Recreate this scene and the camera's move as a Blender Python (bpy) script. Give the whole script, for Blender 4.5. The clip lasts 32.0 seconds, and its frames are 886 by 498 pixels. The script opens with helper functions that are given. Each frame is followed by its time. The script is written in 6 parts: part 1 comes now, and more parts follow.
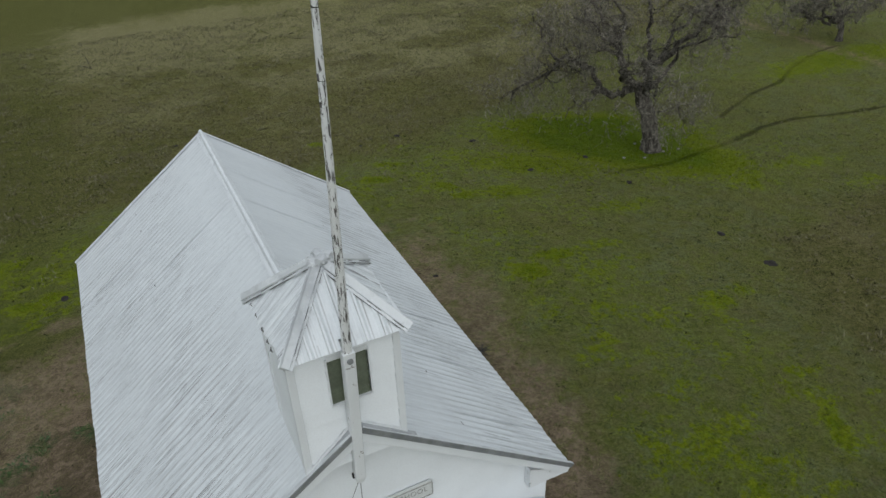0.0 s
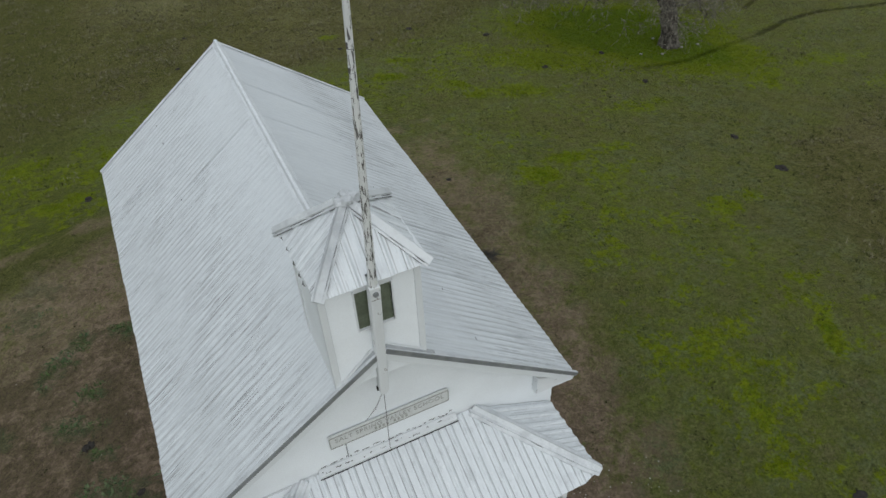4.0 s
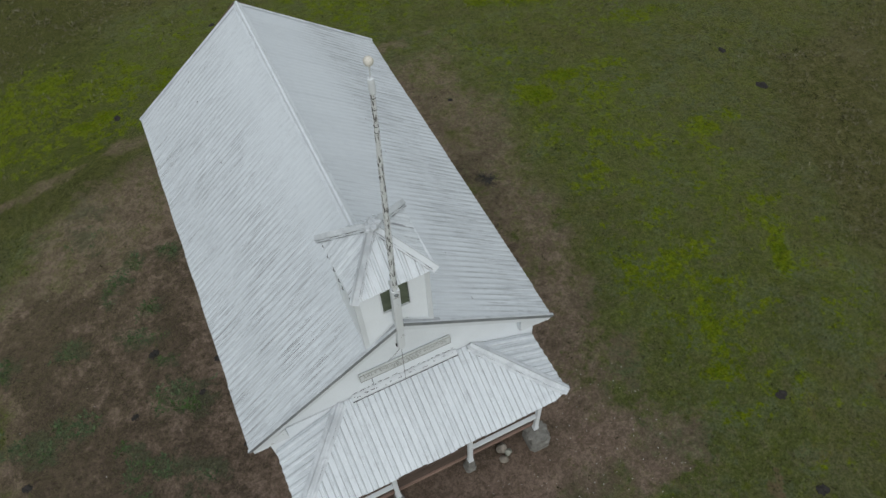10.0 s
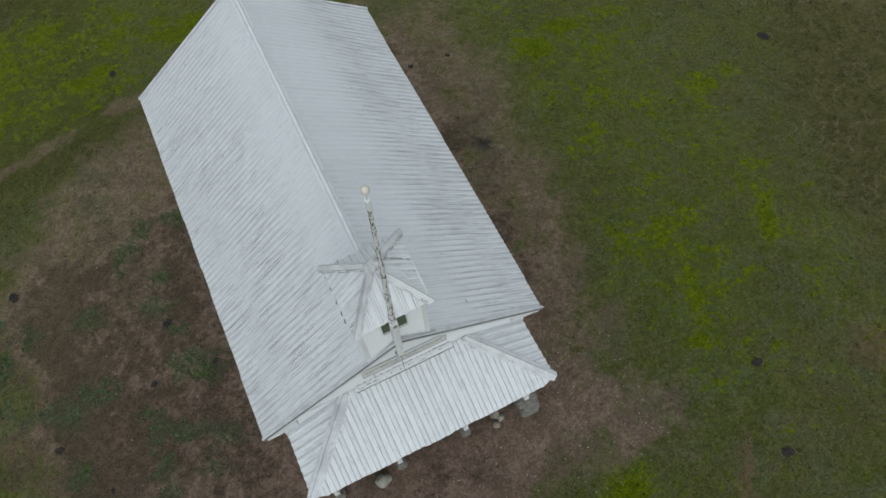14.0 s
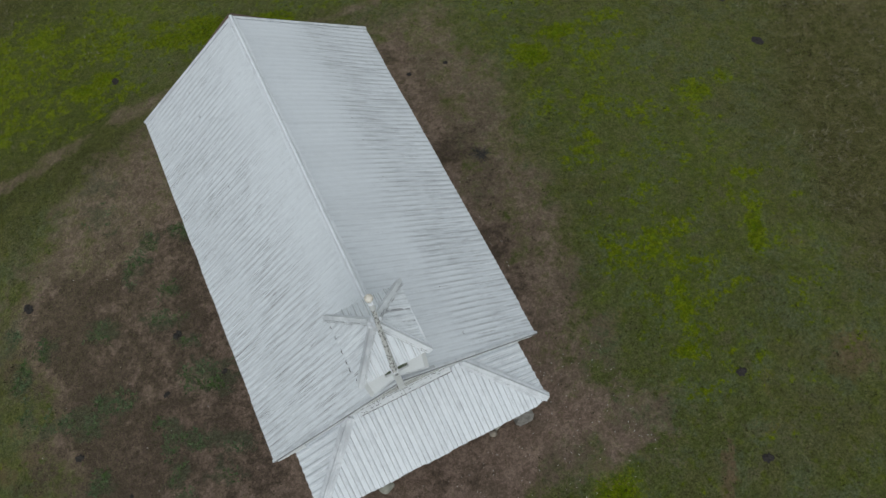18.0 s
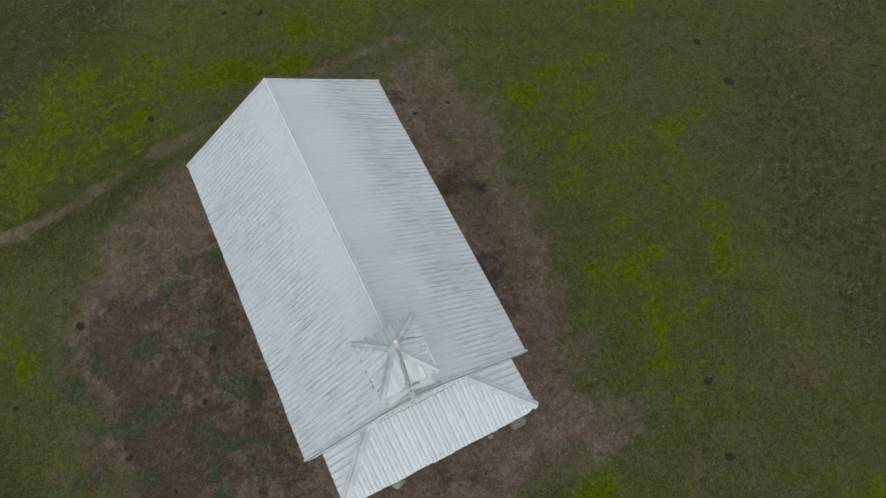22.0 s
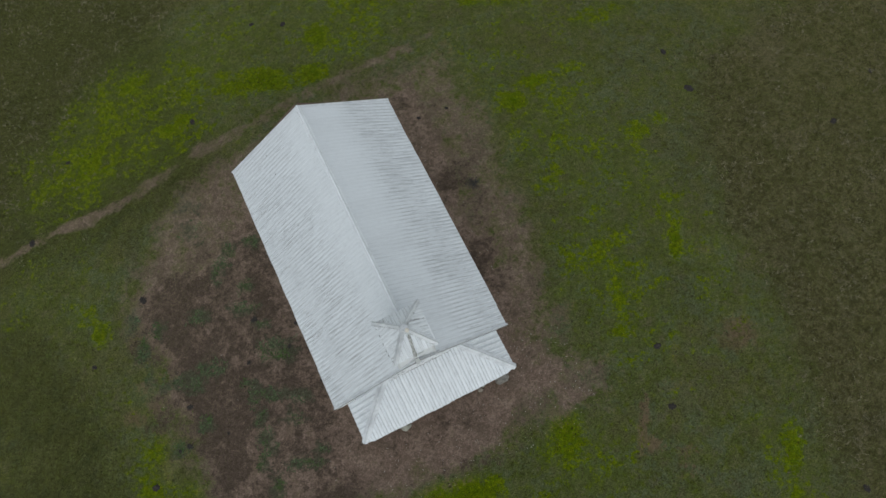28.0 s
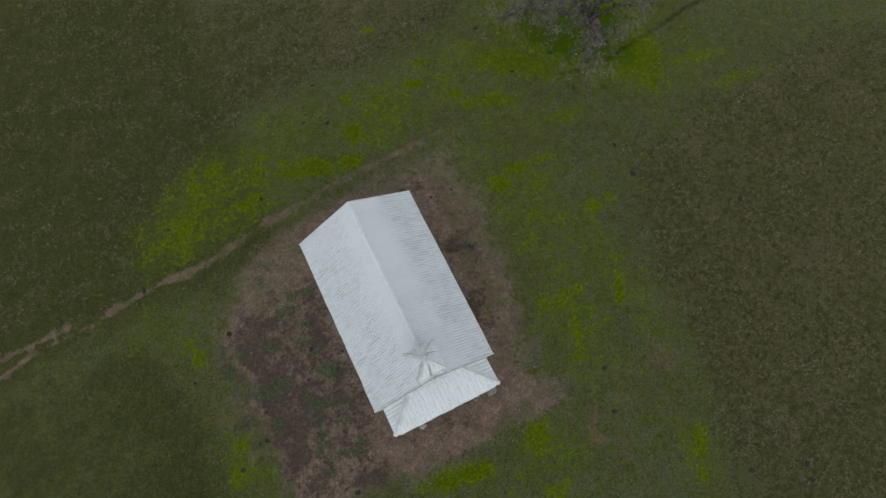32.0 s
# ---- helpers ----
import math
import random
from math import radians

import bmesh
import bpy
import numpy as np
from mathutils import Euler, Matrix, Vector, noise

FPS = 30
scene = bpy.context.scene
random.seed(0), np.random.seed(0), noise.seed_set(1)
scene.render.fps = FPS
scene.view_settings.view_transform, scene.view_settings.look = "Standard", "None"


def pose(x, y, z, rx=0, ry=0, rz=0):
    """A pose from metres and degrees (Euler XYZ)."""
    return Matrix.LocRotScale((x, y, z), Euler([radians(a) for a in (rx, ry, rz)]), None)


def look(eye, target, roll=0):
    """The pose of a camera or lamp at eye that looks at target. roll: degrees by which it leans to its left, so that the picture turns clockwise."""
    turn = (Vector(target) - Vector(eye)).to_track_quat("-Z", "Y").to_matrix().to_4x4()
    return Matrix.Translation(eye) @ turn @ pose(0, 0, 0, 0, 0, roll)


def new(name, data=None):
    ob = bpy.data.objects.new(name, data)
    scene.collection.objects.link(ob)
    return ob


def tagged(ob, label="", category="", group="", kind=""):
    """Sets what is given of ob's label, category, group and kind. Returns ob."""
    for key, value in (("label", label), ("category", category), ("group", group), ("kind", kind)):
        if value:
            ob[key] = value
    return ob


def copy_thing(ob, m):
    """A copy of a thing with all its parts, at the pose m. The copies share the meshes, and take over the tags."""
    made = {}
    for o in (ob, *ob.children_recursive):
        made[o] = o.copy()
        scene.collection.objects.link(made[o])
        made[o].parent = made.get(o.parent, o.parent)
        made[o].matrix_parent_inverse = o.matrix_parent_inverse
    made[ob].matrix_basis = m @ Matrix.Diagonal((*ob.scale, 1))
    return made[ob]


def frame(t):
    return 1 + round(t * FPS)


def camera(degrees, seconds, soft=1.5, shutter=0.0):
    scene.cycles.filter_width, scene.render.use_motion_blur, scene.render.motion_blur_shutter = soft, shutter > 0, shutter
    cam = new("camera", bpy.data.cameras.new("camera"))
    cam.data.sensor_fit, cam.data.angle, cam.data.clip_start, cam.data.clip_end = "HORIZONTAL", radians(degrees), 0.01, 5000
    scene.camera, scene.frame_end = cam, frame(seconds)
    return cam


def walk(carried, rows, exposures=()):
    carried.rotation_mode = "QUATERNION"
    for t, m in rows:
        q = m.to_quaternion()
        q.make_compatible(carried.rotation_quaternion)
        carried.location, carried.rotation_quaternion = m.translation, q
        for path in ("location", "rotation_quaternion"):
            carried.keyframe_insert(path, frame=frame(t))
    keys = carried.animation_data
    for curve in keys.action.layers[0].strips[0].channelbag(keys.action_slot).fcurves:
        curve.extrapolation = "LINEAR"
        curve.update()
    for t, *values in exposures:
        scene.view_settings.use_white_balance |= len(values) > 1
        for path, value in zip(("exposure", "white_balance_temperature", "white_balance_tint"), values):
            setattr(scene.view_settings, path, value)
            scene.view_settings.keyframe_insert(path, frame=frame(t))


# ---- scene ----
cam = camera(64.7, 32.0)
PATH = [
    (0, (-1.431, -5.529, 12.363), (-0.71, -4.016, 11.271), -2.1),
    (0.5, (-1.429, -5.523, 12.463), (-0.72, -4.031, 11.336), -2.1),
    (1, (-1.436, -5.53, 12.554), (-0.739, -4.059, 11.393), -2.2),
    (1.5, (-1.462, -5.52, 12.58), (-0.782, -4.067, 11.385), -2.3),
    (2, (-1.485, -5.528, 12.611), (-0.824, -4.095, 11.382), -2.3),
    (2.5, (-1.503, -5.528, 12.645), (-0.864, -4.114, 11.383), -2.4),
    (3, (-1.505, -5.523, 12.742), (-0.882, -4.13, 11.447), -2.5),
    (3.5, (-1.5, -5.525, 12.88), (-0.891, -4.157, 11.556), -2.6),
    (5.5, (-1.569, -5.523, 14.114), (-0.991, -4.221, 12.711), -2.7),
    (6, (-1.579, -5.521, 14.423), (-1.009, -4.234, 13.002), -2.7),
    (6.5, (-1.579, -5.534, 14.679), (-1.025, -4.273, 13.229), -2.8),
    (7, (-1.551, -5.552, 14.914), (-1.012, -4.316, 13.436), -2.9),
    (7.5, (-1.564, -5.568, 15.153), (-1.038, -4.362, 13.647), -2.9),
    (8, (-1.528, -5.581, 15.391), (-1.02, -4.405, 13.855), -3.1),
    (8.5, (-1.521, -5.604, 15.639), (-1.029, -4.458, 14.076), -3.2),
    (9, (-1.524, -5.638, 15.855), (-1.047, -4.521, 14.266), -3.3),
    (9.5, (-1.51, -5.646, 16.069), (-1.048, -4.556, 14.457), -3.5),
    (10, (-1.461, -5.606, 16.317), (-1.015, -4.545, 14.682), -3.7),
    (10.5, (-1.419, -5.509, 16.554), (-0.987, -4.478, 14.896), -3.8),
    (11, (-1.329, -5.363, 16.783), (-0.912, -4.361, 15.103), -3.9),
    (11.5, (-1.225, -5.203, 17.005), (-0.824, -4.23, 15.304), -4.1),
    (12, (-1.12, -5.023, 17.216), (-0.734, -4.08, 15.495), -4.3),
    (12.5, (-1.004, -4.84, 17.431), (-0.633, -3.925, 15.691), -4.5),
    (13, (-0.895, -4.661, 17.642), (-0.539, -3.777, 15.884), -4.6),
    (13.5, (-0.767, -4.486, 17.864), (-0.43, -3.632, 16.088), -4.9),
    (14, (-0.664, -4.314, 18.0), (-0.34, -3.488, 16.208), -5.1),
    (14.5, (-0.564, -4.143, 18.091), (-0.255, -3.345, 16.283), -5.4),
    (16.5, (-0.178, -3.449, 18.616), (0.096, -2.723, 16.772), -6.0),
    (17, (-0.096, -3.331, 18.808), (0.178, -2.605, 16.965), -6.1),
    (17.5, (-0.081, -3.302, 19.043), (0.193, -2.576, 17.199), -6.0),
    (18, (-0.097, -3.344, 19.27), (0.179, -2.614, 17.428), -6.0),
    (18.5, (-0.092, -3.295, 19.585), (0.183, -2.57, 17.742), -5.9),
    (19, (-0.1, -3.317, 19.893), (0.176, -2.591, 18.05), -6.0),
    (19.5, (-0.123, -3.349, 20.207), (0.154, -2.62, 18.366), -5.9),
    (20, (-0.12, -3.381, 20.552), (0.158, -2.651, 18.711), -5.9),
    (20.5, (-0.149, -3.406, 20.915), (0.13, -2.674, 19.075), -5.9),
    (21, (-0.161, -3.447, 21.314), (0.118, -2.712, 19.475), -6.0),
    (21.5, (-0.17, -3.481, 21.727), (0.105, -2.752, 19.885), -6.1),
    (22, (-0.204, -3.588, 22.111), (0.069, -2.862, 20.267), -6.2),
    (22.5, (-0.192, -3.659, 22.507), (0.076, -2.941, 20.66), -6.4),
    (23, (-0.202, -3.723, 22.895), (0.061, -3.013, 21.044), -6.5),
    (23.5, (-0.2, -3.769, 23.325), (0.051, -3.082, 21.463), -6.7),
    (24, (-0.196, -3.829, 23.72), (0.047, -3.155, 21.853), -7.0),
    (24.5, (-0.166, -3.871, 24.127), (0.077, -3.194, 22.261), -7.0),
    (26.5, (-0.164, -4.095, 25.786), (0.064, -3.446, 23.907), -7.5),
    (27, (-0.124, -4.142, 26.247), (0.089, -3.512, 24.361), -8.0),
    (27.5, (-0.136, -4.141, 26.671), (0.073, -3.524, 24.78), -8.0),
    (28, (-0.097, -4.202, 27.071), (0.109, -3.587, 25.179), -8.2),
    (28.5, (-0.123, -4.283, 27.612), (0.085, -3.665, 25.721), -8.0),
    (29, (-0.078, -4.52, 28.816), (0.13, -3.895, 26.928), -8.3),
    (29.5, (-0.059, -4.712, 30.287), (0.148, -4.082, 28.4), -8.5),
    (30, (-0.169, -4.916, 31.746), (0.04, -4.282, 29.861), -8.4),
    (30.5, (-0.249, -5.084, 33.267), (-0.04, -4.448, 31.383), -8.5),
    (31, (-0.333, -5.342, 34.701), (-0.124, -4.699, 32.818), -8.6),
    (31.5, (-0.452, -5.608, 36.11), (-0.239, -4.957, 34.231), -8.6),
    (32, (-0.428, -5.891, 37.539), (-0.217, -5.233, 35.662), -9.0),
]
walk(cam, [(t, look(eye, target, roll)) for t, eye, target, roll in PATH])


# ---------------------------------------------------------------- light
world = bpy.data.worlds.new("overcast_sky")
scene.world = world
world.use_nodes = True
wn = world.node_tree.nodes
wl = world.node_tree.links
sky = wn.new("ShaderNodeTexSky")
sky.sky_type = "NISHITA"
sky.sun_disc = False
sky.sun_elevation = radians(42)
sky.sun_rotation = radians(186)
sky.dust_density = 4.0
sky.air_density = 1.0
grey = wn.new("ShaderNodeHueSaturation")
grey.inputs["Saturation"].default_value = 0.22
wl.new(sky.outputs[0], grey.inputs["Color"])
cloud = wn.new("ShaderNodeMix")          # an even cloud layer over the clear-sky gradient
cloud.data_type = "RGBA"
cloud.inputs[0].default_value = 0.72
cloud.inputs[7].default_value = (5.0, 5.45, 5.75, 1)
wl.new(grey.outputs[0], cloud.inputs[6])
wl.new(cloud.outputs[2], wn["Background"].inputs["Color"])
wn["Background"].inputs["Strength"].default_value = 0.116

sun = new("sun", bpy.data.lights.new("sun", "SUN"))
sun.data.energy = 0.68
sun.data.angle = radians(80)
sun.data.color = (0.95, 0.985, 1.0)
sun.matrix_world = look((-4.6, -8.6, 12), (0, 0, 0))
scene.view_settings.exposure = 0.06


# ---------------------------------------------------------------- materials
def material(name):
    m = bpy.data.materials.new(name)
    m.use_nodes = True
    return m, m.node_tree.nodes, m.node_tree.links, m.node_tree.nodes["Principled BSDF"]


def math_node(n, l, op, a, b=0.5, clamp=False):
    q = n.new("ShaderNodeMath")
    q.operation, q.use_clamp = op, clamp
    for k, v in enumerate((a, b)):
        if isinstance(v, (int, float)):
            q.inputs[k].default_value = v
        else:
            l.new(v, q.inputs[k])
    return q.outputs[0]


def span(n, l, v, a, b, lo=0.0, hi=1.0):
    q = n.new("ShaderNodeMapRange")
    q.interpolation_type = "SMOOTHSTEP"
    l.new(v, q.inputs["Value"])
    for key, val in (("From Min", a), ("From Max", b), ("To Min", lo), ("To Max", hi)):
        q.inputs[key].default_value = val
    return q.outputs[0]


def mix(n, l, f, a, b, kind="MIX"):
    q = n.new("ShaderNodeMix")
    q.data_type, q.blend_type = "RGBA", kind
    for k, v in ((0, f), (6, a), (7, b)):
        if isinstance(v, (int, float)):
            q.inputs[k].default_value = v
        elif isinstance(v, tuple):
            q.inputs[k].default_value = (*v, 1)
        else:
            l.new(v, q.inputs[k])
    return q.outputs[2]


def place(n, l, scale=(1, 1, 1), shift=(0, 0, 0), turn=(0, 0, 0)):
    """World position, scaled."""
    g = n.new("ShaderNodeNewGeometry")
    q = n.new("ShaderNodeMapping")
    q.inputs["Scale"].default_value = scale
    q.inputs["Location"].default_value = shift
    q.inputs["Rotation"].default_value = [radians(a) for a in turn]
    l.new(g.outputs["Position"], q.inputs["Vector"])
    return q.outputs[0]


def noise_of(n, l, vec, scale, detail=4.0, rough=0.55):
    q = n.new("ShaderNodeTexNoise")
    q.inputs["Scale"].default_value, q.inputs["Detail"].default_value = scale, detail
    q.inputs["Roughness"].default_value = rough
    l.new(vec, q.inputs["Vector"])
    return q.outputs["Fac"]


def relief(n, l, bsdf, h, strength=0.3, dist=0.02):
    q = n.new("ShaderNodeBump")
    q.inputs["Strength"].default_value, q.inputs["Distance"].default_value = strength, dist
    l.new(h, q.inputs["Height"])
    l.new(q.outputs[0], bsdf.inputs["Normal"])


def painted_metal(name, along, pitch=0.0, groove=0.0, base=(0.705, 0.745, 0.775), worn=0.6, low=None, line=0.62, least=0.18, scratched=0.62, fibrous=0.55, seam_wide=0.060, dashes=0.0, band=(0.7, 1.9), blotch=1.0):
    """Old white-painted roofing: chalky paint, grey wash-off streaks that run down the slope, thin dark scratches."""
    m, n, l, b = material(name)
    fine = tuple(1.3 if a else 20.0 for a in along)
    thin = tuple(0.8 if a else 26.0 for a in along)
    broad = noise_of(n, l, place(n, l), 0.9, 5, 0.6)
    patch = noise_of(n, l, place(n, l, (1, 1, 1), (7, 3, 1)), 3.4, 6, 0.65)
    streak = noise_of(n, l, place(n, l, fine), 1.0, 5, 0.6)
    scratch = noise_of(n, l, place(n, l, thin, (3, 9, 2)), 1.0, 3, 0.5)
    dust = noise_of(n, l, place(n, l), 45, 3, 0.6)
    rnd = n.new("ShaderNodeObjectInfo").outputs["Random"]
    low_down = 1.0
    if low:                          # rain wash has dirtied the lower half of the slopes most
        sx = n.new("ShaderNodeSeparateXYZ")
        l.new(place(n, l), sx.inputs[0])
        east = math_node(n, l, "MAXIMUM", span(n, l, sx.outputs[0], band[0], band[1], 0.08, 1.15), span(n, l, sx.outputs[1], 5.5, 2.5, 0.0, 0.45))
        west = math_node(n, l, "MULTIPLY", span(n, l, sx.outputs[0], 0.0, -0.05), span(n, l, sx.outputs[0], -0.35, -1.5, 0.20, 1.1))
        low_down = math_node(n, l, "MAXIMUM", math_node(n, l, "MULTIPLY", east, span(n, l, sx.outputs[0], -0.05, 0.0)), west)
    where = math_node(n, l, "MULTIPLY", span(n, l, broad, 0.38, 0.60), span(n, l, streak, 0.47, 0.62))
    col = mix(n, l, span(n, l, rnd, 0, 1, 0.0, 0.35), base, tuple(c * 0.88 for c in base))
    col = mix(n, l, math_node(n, l, "MULTIPLY", math_node(n, l, "MULTIPLY", where, worn), low_down, True), col, (0.36, 0.385, 0.41))
    col = mix(n, l, span(n, l, patch, 0.52, 0.75, 0.0, 0.30 * blotch), col, (0.55, 0.57, 0.60))
    fibre = noise_of(n, l, place(n, l, tuple(3.0 if a else 70.0 for a in along), (1, 5, 6)), 1.0, 5, 0.65)
    flake = noise_of(n, l, place(n, l, tuple(5.0 if a else 13.0 for a in along), (6, 2, 8)), 1.0, 6, 0.7)
    col = mix(n, l, math_node(n, l, "MULTIPLY", span(n, l, fibre, 0.46, 0.64, 0.0, fibrous), low_down, True), col, (0.44, 0.46, 0.485))
    col = mix(n, l, span(n, l, flake, 0.54, 0.64, 0.0, 0.5 * blotch), col, (0.50, 0.525, 0.55))
    col = mix(n, l, span(n, l, flake, 0.44, 0.36, 0.0, 0.5 * blotch), col, (0.80, 0.83, 0.85))
    lines = math_node(n, l, "MULTIPLY", span(n, l, scratch, 0.63, 0.68), span(n, l, patch, 0.44, 0.54))
    col = mix(n, l, math_node(n, l, "MULTIPLY", math_node(n, l, "MULTIPLY", lines, scratched), low_down, True), col, (0.17, 0.17, 0.18))
    if dashes:                       # short rusty scratches where the paint has split along the ribs
        dash = noise_of(n, l, place(n, l, tuple(0.9 if a else 85.0 for a in along), (4, 3, 5)), 1.0, 2, 0.4)
        some = span(n, l, noise_of(n, l, place(n, l, (0.5, 0.7, 0.5), (2, 6, 1)), 1.0, 3, 0.5), 0.42, 0.56)
        cut = math_node(n, l, "MULTIPLY", span(n, l, dash, 0.635, 0.652), math_node(n, l, "MULTIPLY", some, low_down, True))
        col = mix(n, l, math_node(n, l, "MULTIPLY", cut, dashes), col, (0.12, 0.12, 0.125))
    if pitch:
        sep = n.new("ShaderNodeSeparateXYZ")
        l.new(place(n, l), sep.inputs[0])
        u = sep.outputs[1 if along[0] else 0]
        ph = math_node(n, l, "ABSOLUTE", math_node(n, l, "SUBTRACT", math_node(n, l, "FRACT", math_node(n, l, "ADD", math_node(n, l, "DIVIDE", u, pitch), 100.5)), 0.5))
        # darker line at the groove distance in every rib pitch, broken by noise
        seam = math_node(n, l, "SUBTRACT", 1.0, span(n, l, math_node(n, l, "ABSOLUTE", math_node(n, l, "SUBTRACT", ph, groove)), 0.0, seam_wide))
        broken_line = math_node(n, l, "MULTIPLY", seam, span(n, l, noise_of(n, l, place(n, l, tuple(2.0 if a else 5.0 for a in along), (2, 8, 5)), 1.0, 4, 0.6), 0.40, 0.62, least, 1.0))
        col = mix(n, l, math_node(n, l, "MULTIPLY", math_node(n, l, "MULTIPLY", broken_line, line), low_down, True), col, (0.22, 0.225, 0.23))
    col = mix(n, l, span(n, l, dust, 0.3, 0.8, 0.0, 0.16), col, (0.52, 0.52, 0.51))
    l.new(col, b.inputs["Base Color"])
    l.new(span(n, l, patch, 0.3, 0.7, 0.42, 0.62), b.inputs["Roughness"])
    relief(n, l, b, noise_of(n, l, place(n, l), 7, 4), 0.25, 0.012)
    return m


def painted_wood(name, base=(0.72, 0.735, 0.74), bare=0.15, bare_col=(0.22, 0.20, 0.18), scale=(6, 6, 1.2)):
    """White house paint, slightly dirty, peeling to bare grey wood in places."""
    m, n, l, b = material(name)
    big = noise_of(n, l, place(n, l), 1.7, 4)
    peel = noise_of(n, l, place(n, l, scale), 3.0, 7, 0.7)
    fine = noise_of(n, l, place(n, l), 60, 3)
    col = mix(n, l, span(n, l, big, 0.35, 0.7, 0.0, 0.35), base, tuple(c * 0.86 for c in base))
    col = mix(n, l, span(n, l, fine, 0.35, 0.75, 0.0, 0.12), col, (0.5, 0.5, 0.49))
    gone = span(n, l, peel, 0.74 - bare, 0.78 - bare)
    col = mix(n, l, gone, col, bare_col)
    l.new(col, b.inputs["Base Color"])
    b.inputs["Roughness"].default_value = 0.62
    relief(n, l, b, peel, 0.2, 0.01)
    return m


def plain(name, c1, c2, scale=5.0, rough=0.8, metal=0.0, bump=0.4, dist=0.02, stretch=(1, 1, 1), c3=None):
    """Two-colour mottled surface with relief."""
    m, n, l, b = material(name)
    a = noise_of(n, l, place(n, l, stretch), scale, 6, 0.62)
    f = noise_of(n, l, place(n, l, stretch, (5, 1, 9)), scale * 7, 4, 0.6)
    col = mix(n, l, span(n, l, a, 0.32, 0.68), c1, c2)
    col = mix(n, l, span(n, l, f, 0.35, 0.75, 0.0, 0.5), col, c3 or tuple(0.6 * c for c in c1))
    l.new(col, b.inputs["Base Color"])
    b.inputs["Roughness"].default_value, b.inputs["Metallic"].default_value = rough, metal
    relief(n, l, b, math_node(n, l, "ADD", a, math_node(n, l, "MULTIPLY", f, 0.4)), bump, dist)
    return m


ROOF_W = painted_metal("white_roofing_west", (1, 0, 1), 9.54 / 69, 0.0, (0.695, 0.735, 0.767), worn=0.30, low=True, line=0.44, least=0.42, scratched=0.5, fibrous=0.50, seam_wide=0.22, dashes=0.9, blotch=0.75)
ROOF_E = painted_metal("white_roofing_east", (1, 0, 1), 9.54 / 69, 0.0, (0.672, 0.712, 0.747), worn=0.50, low=True, line=0.52, least=0.40, scratched=0.40, fibrous=0.30, seam_wide=0.24, band=(0.9, 2.0), blotch=0.35)
ROOF_Y = painted_metal("white_roofing_front", (0, 1, 1), 0.2248, 0.235, worn=0.14, line=0.85, least=0.55, scratched=0.22, fibrous=0.14)
BELL_Y = painted_metal("white_belfry_roofing_front", (0, 1, 1), 0.20, 0.21, (0.735, 0.775, 0.805), worn=0.25, line=0.80, least=0.45, scratched=0.4, fibrous=0.2, blotch=0.6)
BELL_X = painted_metal("white_belfry_roofing_side", (1, 0, 1), 0.20, 0.21, (0.735, 0.775, 0.805), worn=0.5, line=0.34, least=0.1, scratched=0.8, fibrous=0.5)
ROOF_S = painted_metal("white_roofing_end", (1, 0, 1), 0.2248 * 0.82, 0.25, worn=0.3, line=0.5, least=0.3, scratched=0.3, fibrous=0.25)
FLASH = painted_metal("white_flashing", (1, 1, 1), 0.0, 0.0, (0.60, 0.625, 0.645), 0.9)
CAP = painted_metal("white_cap_metal", (1, 1, 1), 0.0, 0.0, (0.68, 0.71, 0.735), 0.5, scratched=0.4)
RIDGE_CAP = painted_metal("white_ridge_roll", (0, 1, 0), 0.0, 0.0, (0.735, 0.775, 0.81), 0.35, scratched=0.4, fibrous=0.2)
WORN_CAP = painted_metal("streaked_grey_cap_metal", (1, 1, 1), 0.0, 0.0, (0.62, 0.65, 0.67), 0.9, scratched=0.8, fibrous=0.7)
WHITE = painted_wood("white_siding_paint", (0.80, 0.835, 0.86), bare=0.0)
TRIM = painted_wood("white_trim_paint", (0.72, 0.75, 0.77), bare=0.04)
PEELED = painted_wood("peeling_white_paint", (0.72, 0.745, 0.76), 0.12, (0.26, 0.245, 0.23), (4, 4, 4))
POLE_WORN = painted_wood("bare_flaking_pole_paint", (0.62, 0.62, 0.61), 0.27, (0.07, 0.066, 0.062), (16, 16, 3.5))
POLE = painted_wood("weathered_pole_paint", (0.70, 0.715, 0.715), 0.215, (0.10, 0.095, 0.09), (14, 14, 2.2))
GREYMETAL = plain("grey_edge_metal", (0.20, 0.21, 0.23), (0.30, 0.31, 0.33), 4, 0.5, 0.3, 0.15, 0.005, c3=(0.20, 0.22, 0.16))
GREYFLASH = plain("grey_lead_flashing", (0.33, 0.35, 0.37), (0.46, 0.48, 0.50), 4, 0.55, 0.0, 0.15, 0.006, c3=(0.28, 0.29, 0.30))
LOUVRE = plain("green_louvre_paint", (0.085, 0.105, 0.065), (0.13, 0.155, 0.10), 6, 0.6, 0, 0.2, 0.004)
# near black stands in for shade in hollows; also colours the cleat
DARK = plain("shade_and_cleat_black", (0.02, 0.02, 0.018), (0.03, 0.03, 0.026), 4, 0.9)
SIGN = plain("cream_sign_board", (0.59, 0.605, 0.60), (0.66, 0.675, 0.67), 5, 0.7, 0, 0.15, 0.004, c3=(0.52, 0.525, 0.50))
LETTER = plain("faded_grey_lettering", (0.29, 0.30, 0.275), (0.46, 0.47, 0.44), 16, 0.8, 0, 0.0)
